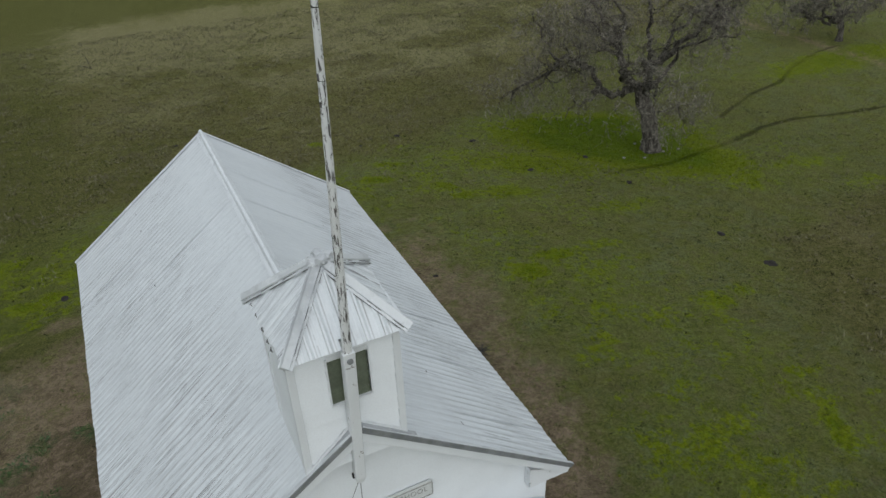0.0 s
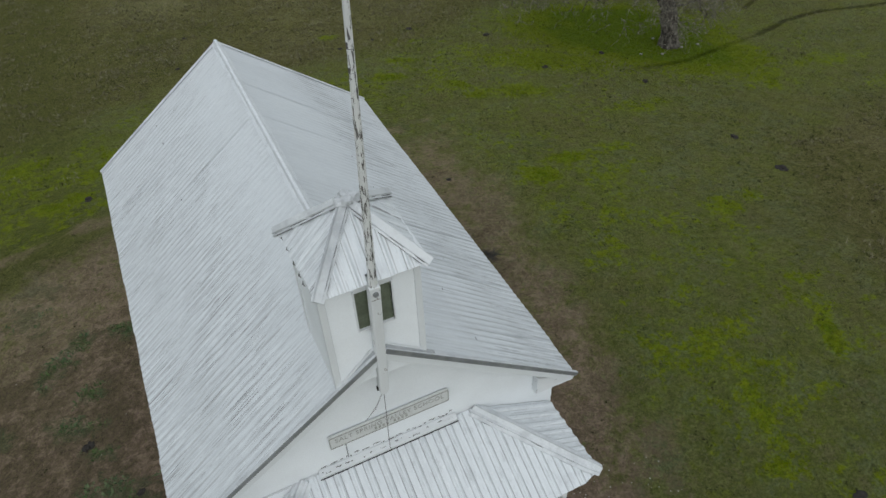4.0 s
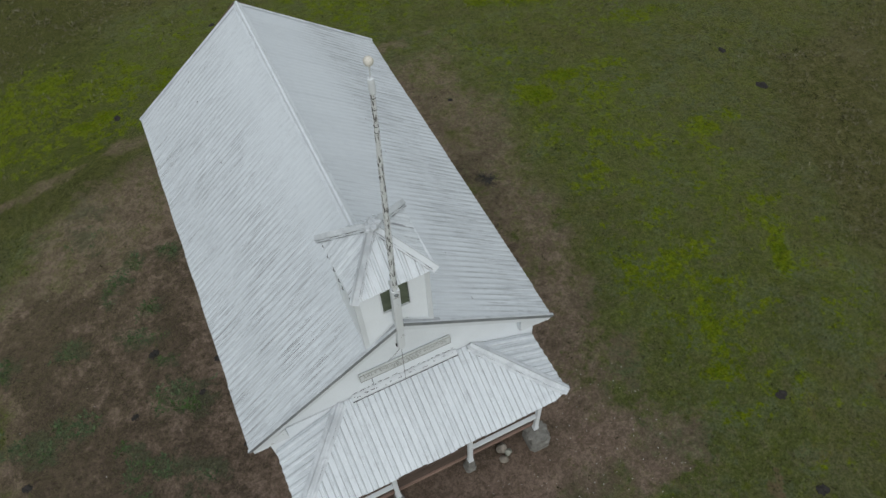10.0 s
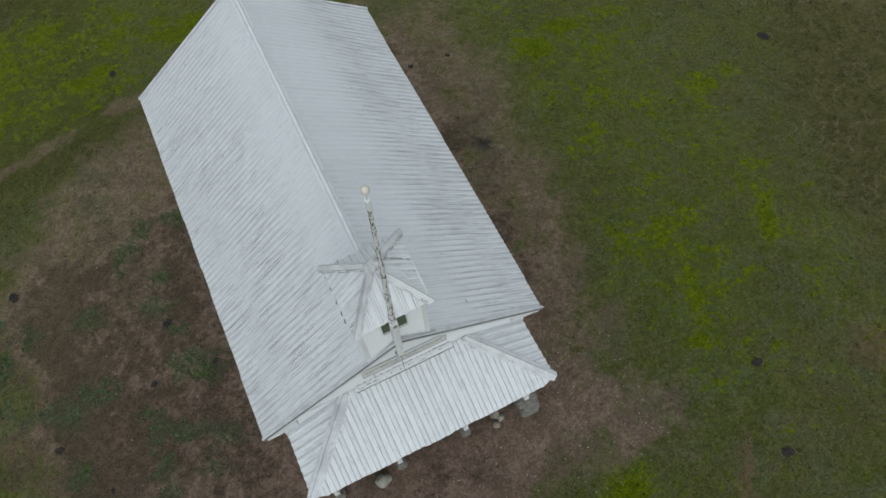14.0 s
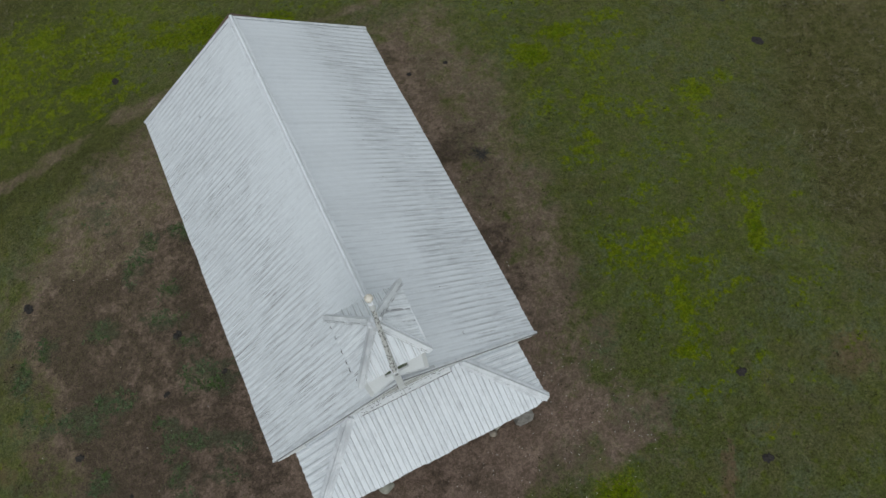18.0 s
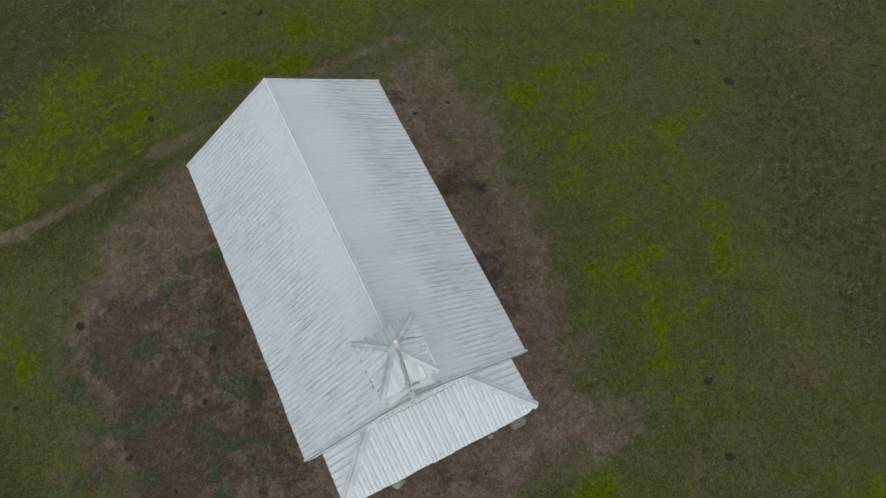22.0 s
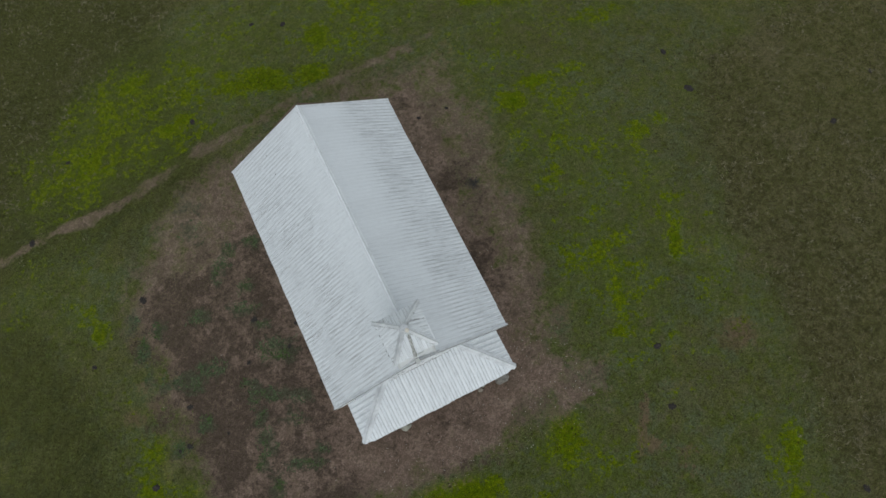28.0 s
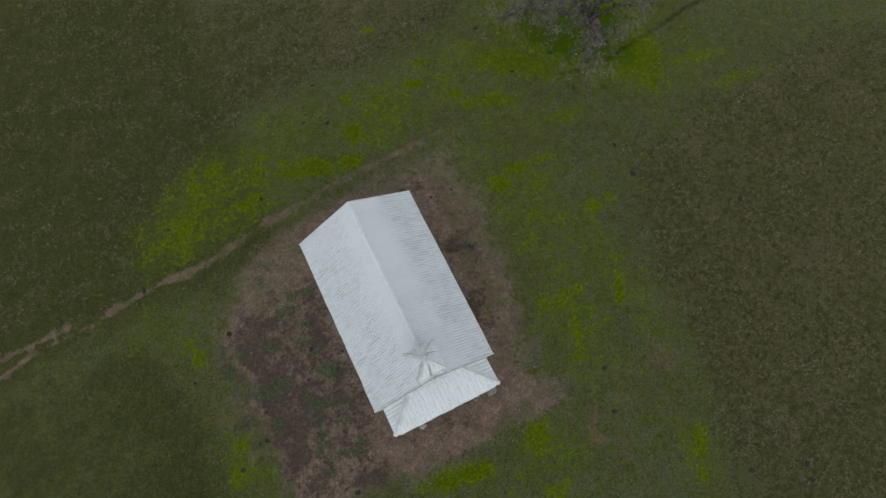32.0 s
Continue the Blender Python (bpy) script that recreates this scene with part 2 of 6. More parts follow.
BROWNWOOD = plain("brown_porch_wood", (0.085, 0.058, 0.042), (0.135, 0.092, 0.068), 2.5, 0.75, 0, 0.4, 0.01, (1, 6, 6), (0.08, 0.055, 0.04))
REDWOOD = plain("rusty_brown_rim_board", (0.24, 0.15, 0.115), (0.32, 0.21, 0.165), 3, 0.75, 0, 0.3, 0.008, (1, 6, 6))
STONE = plain("grey_field_stone", (0.20, 0.19, 0.175), (0.31, 0.30, 0.27), 5, 0.9, 0, 0.7, 0.03, c3=(0.22, 0.22, 0.19))
CEMENT = plain("cement_and_cobble", (0.14, 0.13, 0.115), (0.25, 0.24, 0.215), 9, 0.9, 0, 0.8, 0.03, c3=(0.20, 0.20, 0.18))
ROPE = plain("dark_rope", (0.10, 0.10, 0.10), (0.16, 0.16, 0.15), 20, 0.9)
BALL = plain("chalky_white_ball", (0.76, 0.73, 0.66), (0.66, 0.62, 0.54), 9, 0.5, 0, 0.2, 0.004, c3=(0.42, 0.38, 0.31))


def bark(name, dark, pale, lichen, scale):
    """Furrowed oak bark: near-black cracks, grey plates and pale lichen spots."""
    m, n, l, b = material(name)
    plate = noise_of(n, l, place(n, l, (1, 1, 0.45)), scale, 6, 0.68)
    fine = noise_of(n, l, place(n, l, (1, 1, 0.6), (4, 2, 7)), scale * 3.3, 5, 0.7)
    spots = noise_of(n, l, place(n, l, (1, 1, 1), (8, 1, 3)), scale * 1.6, 5, 0.7)
    col = mix(n, l, span(n, l, plate, 0.42, 0.58), dark, pale)
    col = mix(n, l, span(n, l, fine, 0.50, 0.60, 0.0, 0.75), col, tuple(c * 0.35 for c in dark))
    col = mix(n, l, span(n, l, spots, 0.56, 0.63, 0.0, 0.8), col, lichen)
    l.new(col, b.inputs["Base Color"])
    b.inputs["Roughness"].default_value = 0.95
    b.inputs["Specular IOR Level"].default_value = 0.1
    relief(n, l, b, math_node(n, l, "ADD", plate, math_node(n, l, "MULTIPLY", fine, 0.5)), 1.0, 0.07)
    return m


BARK = bark("dark_oak_limb_bark", (0.040, 0.036, 0.030), (0.125, 0.117, 0.10), (0.24, 0.235, 0.20), 7)
TRUNK = bark("pale_oak_trunk_bark", (0.055, 0.049, 0.042), (0.17, 0.155, 0.135), (0.26, 0.245, 0.22), 4.5)
TWIG = bark("lichen_grey_twigs", (0.12, 0.107, 0.088), (0.29, 0.265, 0.228), (0.45, 0.43, 0.36), 3.6)
DUNG = plain("dark_dung", (0.018, 0.015, 0.013), (0.035, 0.03, 0.025), 20, 0.95, 0, 0.6, 0.02)


# ---------------------------------------------------------------- mesh helpers
def part(name, bm, mat, parent=None, label=""):
    me = bpy.data.meshes.new(name)
    bm.to_mesh(me)
    bm.free()
    me.materials.append(mat)
    ob = new(name, me)
    ob.parent = parent
    if label:
        ob["label"] = label
    return ob


def part_from(name, verts, faces, mat, parent=None, smooth=False):
    me = bpy.data.meshes.new(name)
    me.from_pydata([tuple(v) for v in verts], [], faces)
    me.materials.append(mat)
    if smooth:
        me.polygons.foreach_set("use_smooth", [True] * len(me.polygons))
    me.update()
    ob = new(name, me)
    ob.parent = parent
    return ob


def thing(name, label, category, at=(0, 0, 0), group="", kind=""):
    ob = new(name)
    ob.location = at
    ob.empty_display_size = 0.2
    return tagged(ob, label, category, group, kind)


def box(bm, lo, hi, bevel=0.0, m=None):
    r = bmesh.ops.create_cube(bm, size=1.0)
    vs = r["verts"]
    for v in vs:
        v.co = Vector([(a + b) / 2 + c * (b - a) for a, b, c in zip(lo, hi, v.co)])
    if bevel:
        es = list({e for v in vs for e in v.link_edges})
        r = bmesh.ops.bevel(bm, geom=es, offset=bevel, segments=1, affect="EDGES")
        vs = list({v for f in r["faces"] for v in f.verts} | {v for v in vs if v.is_valid})
    if m is not None:
        bmesh.ops.transform(bm, matrix=m, verts=[v for v in vs if v.is_valid])
    return vs


def box_part(name, lo, hi, mat, parent, bevel=0.006, label="", m=None):
    bm = bmesh.new()
    box(bm, lo, hi, bevel, m)
    return part(name, bm, mat, parent, label)


def slab(name, pts, thick, mat, parent, label=""):
    """A flat polygon with thickness, extruded against its normal."""
    bm = bmesh.new()
    vs = [bm.verts.new(p) for p in pts]
    f = bm.faces.new(vs)
    f.normal_update()
    nrm = f.normal.copy()
    low = [bm.verts.new(Vector(p) - nrm * thick) for p in pts]
    bm.faces.new(low[::-1])
    k = len(pts)
    for i in range(k):
        bm.faces.new((vs[i], low[i], low[(i + 1) % k], vs[(i + 1) % k]))
    return part(name, bm, mat, parent, label)


def tube(path, radii, sides=8):
    """Vertices and faces of a tapered round bar along a path."""
    verts, faces = [], []
    path = [Vector(p) for p in path]
    for i, p in enumerate(path):
        d = (path[min(i + 1, len(path) - 1)] - path[max(i - 1, 0)]).normalized()
        u = d.orthogonal().normalized() if i == 0 else (u - d * u.dot(d)).normalized()
        w = d.cross(u)
        for k in range(sides):
            a = 2 * math.pi * k / sides
            verts.append(p + (u * math.cos(a) + w * math.sin(a)) * radii[i])
    for i in range(len(path) - 1):
        for k in range(sides):
            a, b = i * sides + k, i * sides + (k + 1) % sides
            faces.append((a, b, b + sides, a + sides))
    faces.append(tuple(range(sides))[::-1])
    faces.append(tuple((len(path) - 1) * sides + k for k in range(sides)))
    return verts, faces


def lump(bm, centre, size, seed, rough=0.25, sub=2, flat=0.0):
    """A stone-like lump."""
    r = bmesh.ops.create_icosphere(bm, subdivisions=sub, radius=1.0)
    for v in r["verts"]:
        p = v.co.copy()
        k = 1 + rough * noise.noise(p * 1.3 + Vector((seed * 7.1, seed * 3.3, seed))) + rough * 0.4 * noise.noise(p * 3.1 + Vector((seed, 5, 1)))
        v.co = Vector((p.x * size[0], p.y * size[1], p.z * size[2])) * k + Vector(centre)
        if v.co.z < flat:
            v.co.z = flat
    return r["verts"]


# ---------------------------------------------------------------- the plan (metres)
HALF, LEN = 3.14, 9.54            # main roof: half width at the eaves, length
EAVE, RIDGE = 4.00, 6.46
PEAK, PEAK_Y = 6.60, -0.31         # front end of the ridge, which juts out past the eaves
WALL_X, WALL_F, WALL_B = 2.84, 0.10, 9.36
P_X, P_Y, P_EAVE = 2.80, -1.35, 3.27   # porch roof corner
P_HIP, P_TOP = 1.36, 3.99
B_X, B_F, B_B = 0.69, -0.34, 0.95      # belfry roof eaves
B_EAVE, B_APEX = 7.84, 8.46
FLOOR = 0.76
SLOPE = (RIDGE - EAVE) / HALF


# ---------------------------------------------------------------- schoolhouse
school = thing("schoolhouse", "white-painted one-room wooden schoolhouse with corrugated metal roof", "schoolhouse")


def corrugated(name, us, profile, low, high, normal, mat, parent, sag=0.0, rows=3):
    """A ribbed sheet: us along the eave, low(u) and high(u) the ends of each line, profile(u) its height along the normal."""
    verts, faces = [], []
    nrm = Vector(normal).normalized()
    for u in us:
        a, b = Vector(low(u)), Vector(high(u))
        for k in range(rows):
            t = k / (rows - 1)
            verts.append(a.lerp(b, t) + nrm * (profile(u) - sag * math.sin(math.pi * t)))
    for i in range(len(us) - 1):
        for k in range(rows - 1):
            p = i * rows + k
            faces.append((p, p + rows, p + rows + 1, p + 1))
    ob = part_from(name, verts, faces, mat, parent)
    return ob


def wave(pitch, height):
    return lambda u: height * (0.5 - 0.5 * math.cos(2 * math.pi * u / pitch)) ** 1.6


def rib(pitch, height, width=0.055):
    """A flat pan with a narrow raised double rib at each pitch."""
    def f(u):
        d = abs((u + pitch / 2) % pitch - pitch / 2)
        if d < width * 0.35:
            return height * (0.72 + 0.28 * d / (width * 0.35))
        return height * max(0.0, 1 - (d - width * 0.35) / (width * 0.65))
    return f


def steps(a, b, pitch, offs):
    """Sample places between a and b that hit the profile's corners."""
    out = [a, b]
    k = math.floor(a / pitch) - 1
    while k * pitch < b + pitch:
        out += [k * pitch + o for o in offs if a < k * pitch + o < b]
        k += 1
    return sorted(set(round(v, 5) for v in out))


rng = random.Random(4)
M_PITCH = LEN / 69
SHEET = 5 * M_PITCH
FRONT = -0.07      # the roof runs on past the front wall


def roof_at(side, u, t):
    """A place on a main slope: u metres along the eave from the front, t from eave (0) to ridge (1). The roof is slightly out of square."""
    k = (u - FRONT) / (LEN - FRONT)
    half, y0, y1 = (3.125 + 0.06 * k, -0.08, 9.61) if side > 0 else (3.145, -0.04, 9.51)
    e0, e1 = y0 + (PEAK_Y - y0) * t, y1 + (9.36 - y1) * t
    top = PEAK + (RIDGE - 0.06 - PEAK) * k
    return Vector((side * half * (1 - t) - 0.025 * t * (1 - k), e0 + (e1 - e0) * k, EAVE + (top - EAVE) * t))


for side in (-1, 1):
    slope = part_from("roof_slope", [(side * 0.02, FRONT + 0.02, RIDGE - 0.07), (side * (HALF - 0.03), FRONT + 0.02, EAVE - 0.05),
                                     (side * (HALF - 0.03), LEN - 0.02, EAVE - 0.05), (side * 0.02, LEN - 0.02, RIDGE - 0.07)],
                      [(0, 1, 2, 3)], BROWNWOOD, school)
    slope["label"] = "corrugated white-painted metal roof slope"
    nrm = Vector((side * (RIDGE - EAVE), 0, HALF)).normalized()
    cut = 0.50 if side > 0 else 0.46
    count = math.ceil(69 / 5)
    for row in (0, 1):
        for k in range(count):
            y0, y1 = k * SHEET - 0.02, min((k + 1) * SHEET + 0.02, LEN)
            if k == 0:
                y0 = FRONT
            lift = 0.004 * row + 0.003 * (k % 2) + rng.uniform(0, 0.004)
            t0, t1 = (-0.004 + rng.uniform(-0.004, 0.004), cut + 0.02) if row == 0 else (cut + rng.uniform(-0.01, 0.01), 0.995)
            us = steps(y0, y1, M_PITCH, [M_PITCH * f for f in (0, 0.2, 0.34, 0.5, 0.66, 0.8)])
            w = wave(M_PITCH, (0.0075, 0.0045)[row] if side < 0 else (0.0105, 0.004)[row])
            corrugated("roofing_sheet", us, lambda u: w(u) + lift, lambda u: roof_at(side, u, t0), lambda u: roof_at(side, u, t1),
                       nrm, ROOF_E if side > 0 else ROOF_W, slope, rng.uniform(0, 0.008))

# lifted sheet ends where the upper row laps the lower
CHIP = plain("dark_lap_gap", (0.14, 0.14, 0.145), (0.26, 0.26, 0.27), 20, 0.9)
for side in (-1, 1):
    t = 0.50 if side > 0 else 0.46
    for k in range(5):
        y = rng.uniform(0.3, LEN - 0.3)
        w = rng.uniform(0.03, 0.09)
        p = roof_at(side, y, t + rng.uniform(-0.004, 0.004)) + Vector((0, 0, 0.012))
        v, f = tube([p, p + Vector((side * rng.uniform(-0.01, 0.01), w / 2, 0.002)), p + Vector((0, w, 0))], [0.004, 0.008, 0.003], 5)
        part_from("lap_gap", v, f, CHIP, school)

# ridge cap: a small roll between two flat flanges, in lapped lengths
cap = [(-0.11, -0.070), (-0.05, -0.024), (-0.042, 0.016), (-0.024, 0.04), (0, 0.048), (0.024, 0.04), (0.042, 0.016), (0.05, -0.024), (0.11, -0.070)]
for k in range(4):
    y0, y1 = 0.85 + k * 2.14, min(0.85 + (k + 1) * 2.14 + 0.06, 9.37)
    lift = 0.03 + 0.003 * (k % 2)
    vs = [(x, y, PEAK + (RIDGE - 0.06 - PEAK) * (y - PEAK_Y) / (9.36 - PEAK_Y) + lift + h) for y in (y0, (y0 + y1) / 2, y1) for x, h in cap]
    c = len(cap)
    fs = [(r * c + i, r * c + i + 1, (r + 1) * c + i + 1, (r + 1) * c + i) for r in (0, 1) for i in range(c - 1)]
    part_from("ridge_cap", vs, fs, RIDGE_CAP, school)

# rake edges, fascia and eave boards
for side in (-1, 1):
    for y, sgn in ((FRONT, -1), (LEN, 1)):
        low, top = roof_at(side, y, 0) + Vector((side * 0.008, 0, -0.03)), roof_at(side, y, 1) + Vector((0, 0, -0.022))
        d = (top - low).normalized()
        up = Vector((0, sgn * -1, 0)).cross(d)
        up = up if up.z > 0 else -up
        out = Vector((0, sgn, 0))
        # bent edge metal over the sheet ends
        bm = bmesh.new()
        prof = [(0.014, 0.060), (0.020, 0.060), (0.024, 0.052), (0.022, -0.012), (0.014, -0.012)]
        rows = []
        for p in (low, top):
            rows.append([bm.verts.new(p + out * a + up * b) for a, b in prof])
        q = len(prof)
        for i in range(q):
            bm.faces.new((rows[0][i], rows[0][(i + 1) % q], rows[1][(i + 1) % q], rows[1][i]))
        bm.faces.new(rows[0][::-1])
        bm.faces.new(rows[1])
        bmesh.ops.recalc_face_normals(bm, faces=bm.faces)
        part("rake_edge", bm, GREYMETAL if sgn < 0 else FLASH, school, "bent grey metal edge strip" if sgn < 0 else "")
        bm = bmesh.new()
        prof = [(-0.045, 0.040), (-0.045, 0.050), (0.0, 0.062), (0.0132, 0.060), (0.0132, 0.05)]
        rows = [[bm.verts.new(p + out * a + up * h) for a, h in prof] for p in (low, top)]
        q = len(prof)
        for i in range(q):
            bm.faces.new((rows[0][i], rows[0][(i + 1) % q], rows[1][(i + 1) % q], rows[1][i]))
        bm.faces.new(rows[0][::-1])
        bm.faces.new(rows[1])
        bmesh.ops.recalc_face_normals(bm, faces=bm.faces)
        part("rake_flange", bm, CAP, school)
        # rake board under it
        bm = bmesh.new()
        rows = [[bm.verts.new(p + out * a - up * b) for a, b in ((0.002, 0.0), (0.002, 0.13), (-0.028, 0.13), (-0.028, 0.0))] for p in (low, top)]
        for i in range(4):
            bm.faces.new((rows[0][i], rows[0][(i + 1) % 4], rows[1][(i + 1) % 4], rows[1][i]))
        bm.faces.new(rows[0][::-1])
        bm.faces.new(rows[1])
        bmesh.ops.recalc_face_normals(bm, faces=bm.faces)
        part("rake_board", bm, TRIM, school)
    box_part("eave_board", (min(side * 3.085, side * 3.11), FRONT + 0.01, EAVE - 0.16), (max(side * 3.085, side * 3.11), LEN, EAVE - 0.03), TRIM, school)
    box_part("soffit", (min(side * WALL_X, side * 3.085), FRONT + 0.02, EAVE - 0.17), (max(side * WALL_X, side * 3.085), LEN - 0.02, EAVE - 0.15), TRIM, school)
    # boxed cornice return at the front corner
    x0, x1 = (2.44, 3.09) if side > 0 else (-3.09, -2.44)
    bm = bmesh.new()
    pts = [(x1 if side > 0 else x0, EAVE - 0.17), (x0 if side > 0 else x1, EAVE - 0.17), (x0 if side > 0 else x1, EAVE + 0.22), (x1 if side > 0 else x0, EAVE - 0.08)]
    f0 = [bm.verts.new((x, FRONT + 0.03, z)) for x, z in pts]
    f1 = [bm.verts.new((x, WALL_F - 0.002, z)) for x, z in pts]
    for i in range(4):
        bm.faces.new((f0[i], f0[(i + 1) % 4], f1[(i + 1) % 4], f1[i]))
    bm.faces.new(f0)
    bm.faces.new(f1[::-1])
    bmesh.ops.recalc_face_normals(bm, faces=bm.faces)
    part("cornice_return", bm, PEELED, school, "peeling white boxed cornice end")

# walls: side and back slabs, front with lapped boards
for side in (-1, 1):
    box_part("side_wall", (min(side * WALL_X, side * (WALL_X - 0.14)), WALL_F + 0.15, 0.0), (max(side * WALL_X, side * (WALL_X - 0.14)), WALL_B - 0.15, EAVE + 0.14), WHITE, school)
GAB = EAVE + (HALF - WALL_X) * SLOPE - 0.05


def gable(name, y0, y1):
    pts = [(-WALL_X, 0.0), (WALL_X, 0.0), (WALL_X, GAB), (0, RIDGE - 0.08), (-WALL_X, GAB)]
    bm = bmesh.new()
    a = [bm.verts.new((x, y0, z)) for x, z in pts]
    b = [bm.verts.new((x, y1, z)) for x, z in pts]
    for i in range(5):
        bm.faces.new((a[i], a[(i + 1) % 5], b[(i + 1) % 5], b[i]))
    bm.faces.new(a)
    bm.faces.new(b[::-1])
    bmesh.ops.recalc_face_normals(bm, faces=bm.faces)
    return part(name, bm, WHITE, school)


front = gable("front_wall", WALL_F + 0.02, WALL_F + 0.15)
gable("back_wall", WALL_B - 0.13, WALL_B)
z = 3.0
while z < RIDGE - 0.2:
    h = 0.19
    lim = lambda q: min(WALL_X, (RIDGE - 0.09 - q) / SLOPE)
    a, b = lim(z), lim(z + h)
    if b > 0.05:
        vs = [(-a, WALL_F, z), (a, WALL_F, z), (b, WALL_F + 0.014, z + h), (-b, WALL_F + 0.014, z + h),
              (-a, WALL_F + 0.022, z), (a, WALL_F + 0.022, z), (b, WALL_F + 0.022, z + h), (-b, WALL_F + 0.022, z + h)]
        part_from("siding_board", vs, [(0, 1, 2, 3), (1, 0, 4, 5), (3, 2, 6, 7), (0, 3, 7, 4), (2, 1, 5, 6)], WHITE, front)
    z += h

# foundation
for side in (-1, 1):
    box_part("foundation", (min(side * 2.80, side * 2.5), 0.2, -0.2), (max(side * 2.80, side * 2.5), 9.3, 0.1), STONE, school)

# ---- porch roof
P_RUN = P_X - P_HIP
P_RISE = P_TOP - P_EAVE
R_PITCH = 0.2248
OFF = [R_PITCH * 0.0, 0.019, 0.055, R_PITCH / 2, R_PITCH - 0.055, R_PITCH - 0.019]
f_rib = rib(R_PITCH, 0.026)
porch_front = part_from("porch_roof_front", [(-P_HIP, WALL_F, P_TOP - 0.05), (P_HIP, WALL_F, P_TOP - 0.05), (P_X - 0.05, P_Y + 0.04, P_EAVE - 0.045), (-P_X + 0.05, P_Y + 0.04, P_EAVE - 0.045)],
                        [(0, 3, 2, 1)], BROWNWOOD, school)
porch_front["label"] = "ribbed white metal porch roof slope"
y_top = WALL_F - 0.005
nrm = Vector((0, -P_RISE, y_top - P_Y)).normalized()
n_sheet = 9
for k in range(n_sheet):
    a, b = -P_X + k * 2 * P_X / n_sheet, -P_X + (k + 1) * 2 * P_X / n_sheet + (0.02 if k < n_sheet - 1 else 0)
    us = steps(a, b, R_PITCH, OFF)
    lift = 0.003 * (k % 2)
    cutend = rng.uniform(-0.012, 0.012)

    def low_end(u, cut):             # the sheets run on past the eave line, less so at the corners
        run = 0.085 * min(1.0, (P_X - abs(u)) / 0.3)
        return Vector((u, P_Y - run + cut, P_EAVE - run * P_RISE / (y_top - P_Y)))

    def hi_end(u):
        t = min(1.0, (P_X - abs(u)) / P_RUN)
        return Vector((u, P_Y + (y_top - P_Y) * t, P_EAVE + P_RISE * t))
    corrugated("roofing_sheet", us, lambda u: f_rib(u) + lift, lambda u: low_end(u, cutend), hi_end, nrm, ROOF_Y, porch_front, rng.uniform(0, 0.006))
for side in (-1, 1):
    ps = part_from("porch_roof_side", [(side * P_HIP, WALL_F, P_TOP - 0.05), (side * (P_X - 0.05), WALL_F, P_EAVE - 0.045), (side * (P_X - 0.05), P_Y + 0.05, P_EAVE - 0.045)],
                   [(0, 1, 2)], BROWNWOOD, school)
    ps["label"] = "ribbed white metal porch roof end"
    nrm = Vector((side * P_RISE, 0, P_RUN)).normalized()
    for k in range(2):
        a, b = P_Y + k * 0.73, (P_Y + 0.75 if k == 0 else y_top)
        us = steps(a, b, R_PITCH * 0.82, [0.0, 0.016, 0.05, 0.092, R_PITCH * 0.82 - 0.05, R_PITCH * 0.82 - 0.016])
        fr = rib(R_PITCH * 0.82, 0.026)

        def hi_side(u):
            t = (u - P_Y) / (y_top - P_Y)
            return Vector((side * (P_X - P_RUN * t), u, P_EAVE + P_RISE * t))
        corrugated("roofing_sheet", us, fr, lambda u: Vector((side * P_X, u, P_EAVE)), hi_side, nrm, ROOF_S, ps, 0.004)


rl = random.Random(9)
SLIVER = plain("dark_crack_and_seam", (0.10, 0.10, 0.10), (0.2, 0.2, 0.2), 20, 0.9)


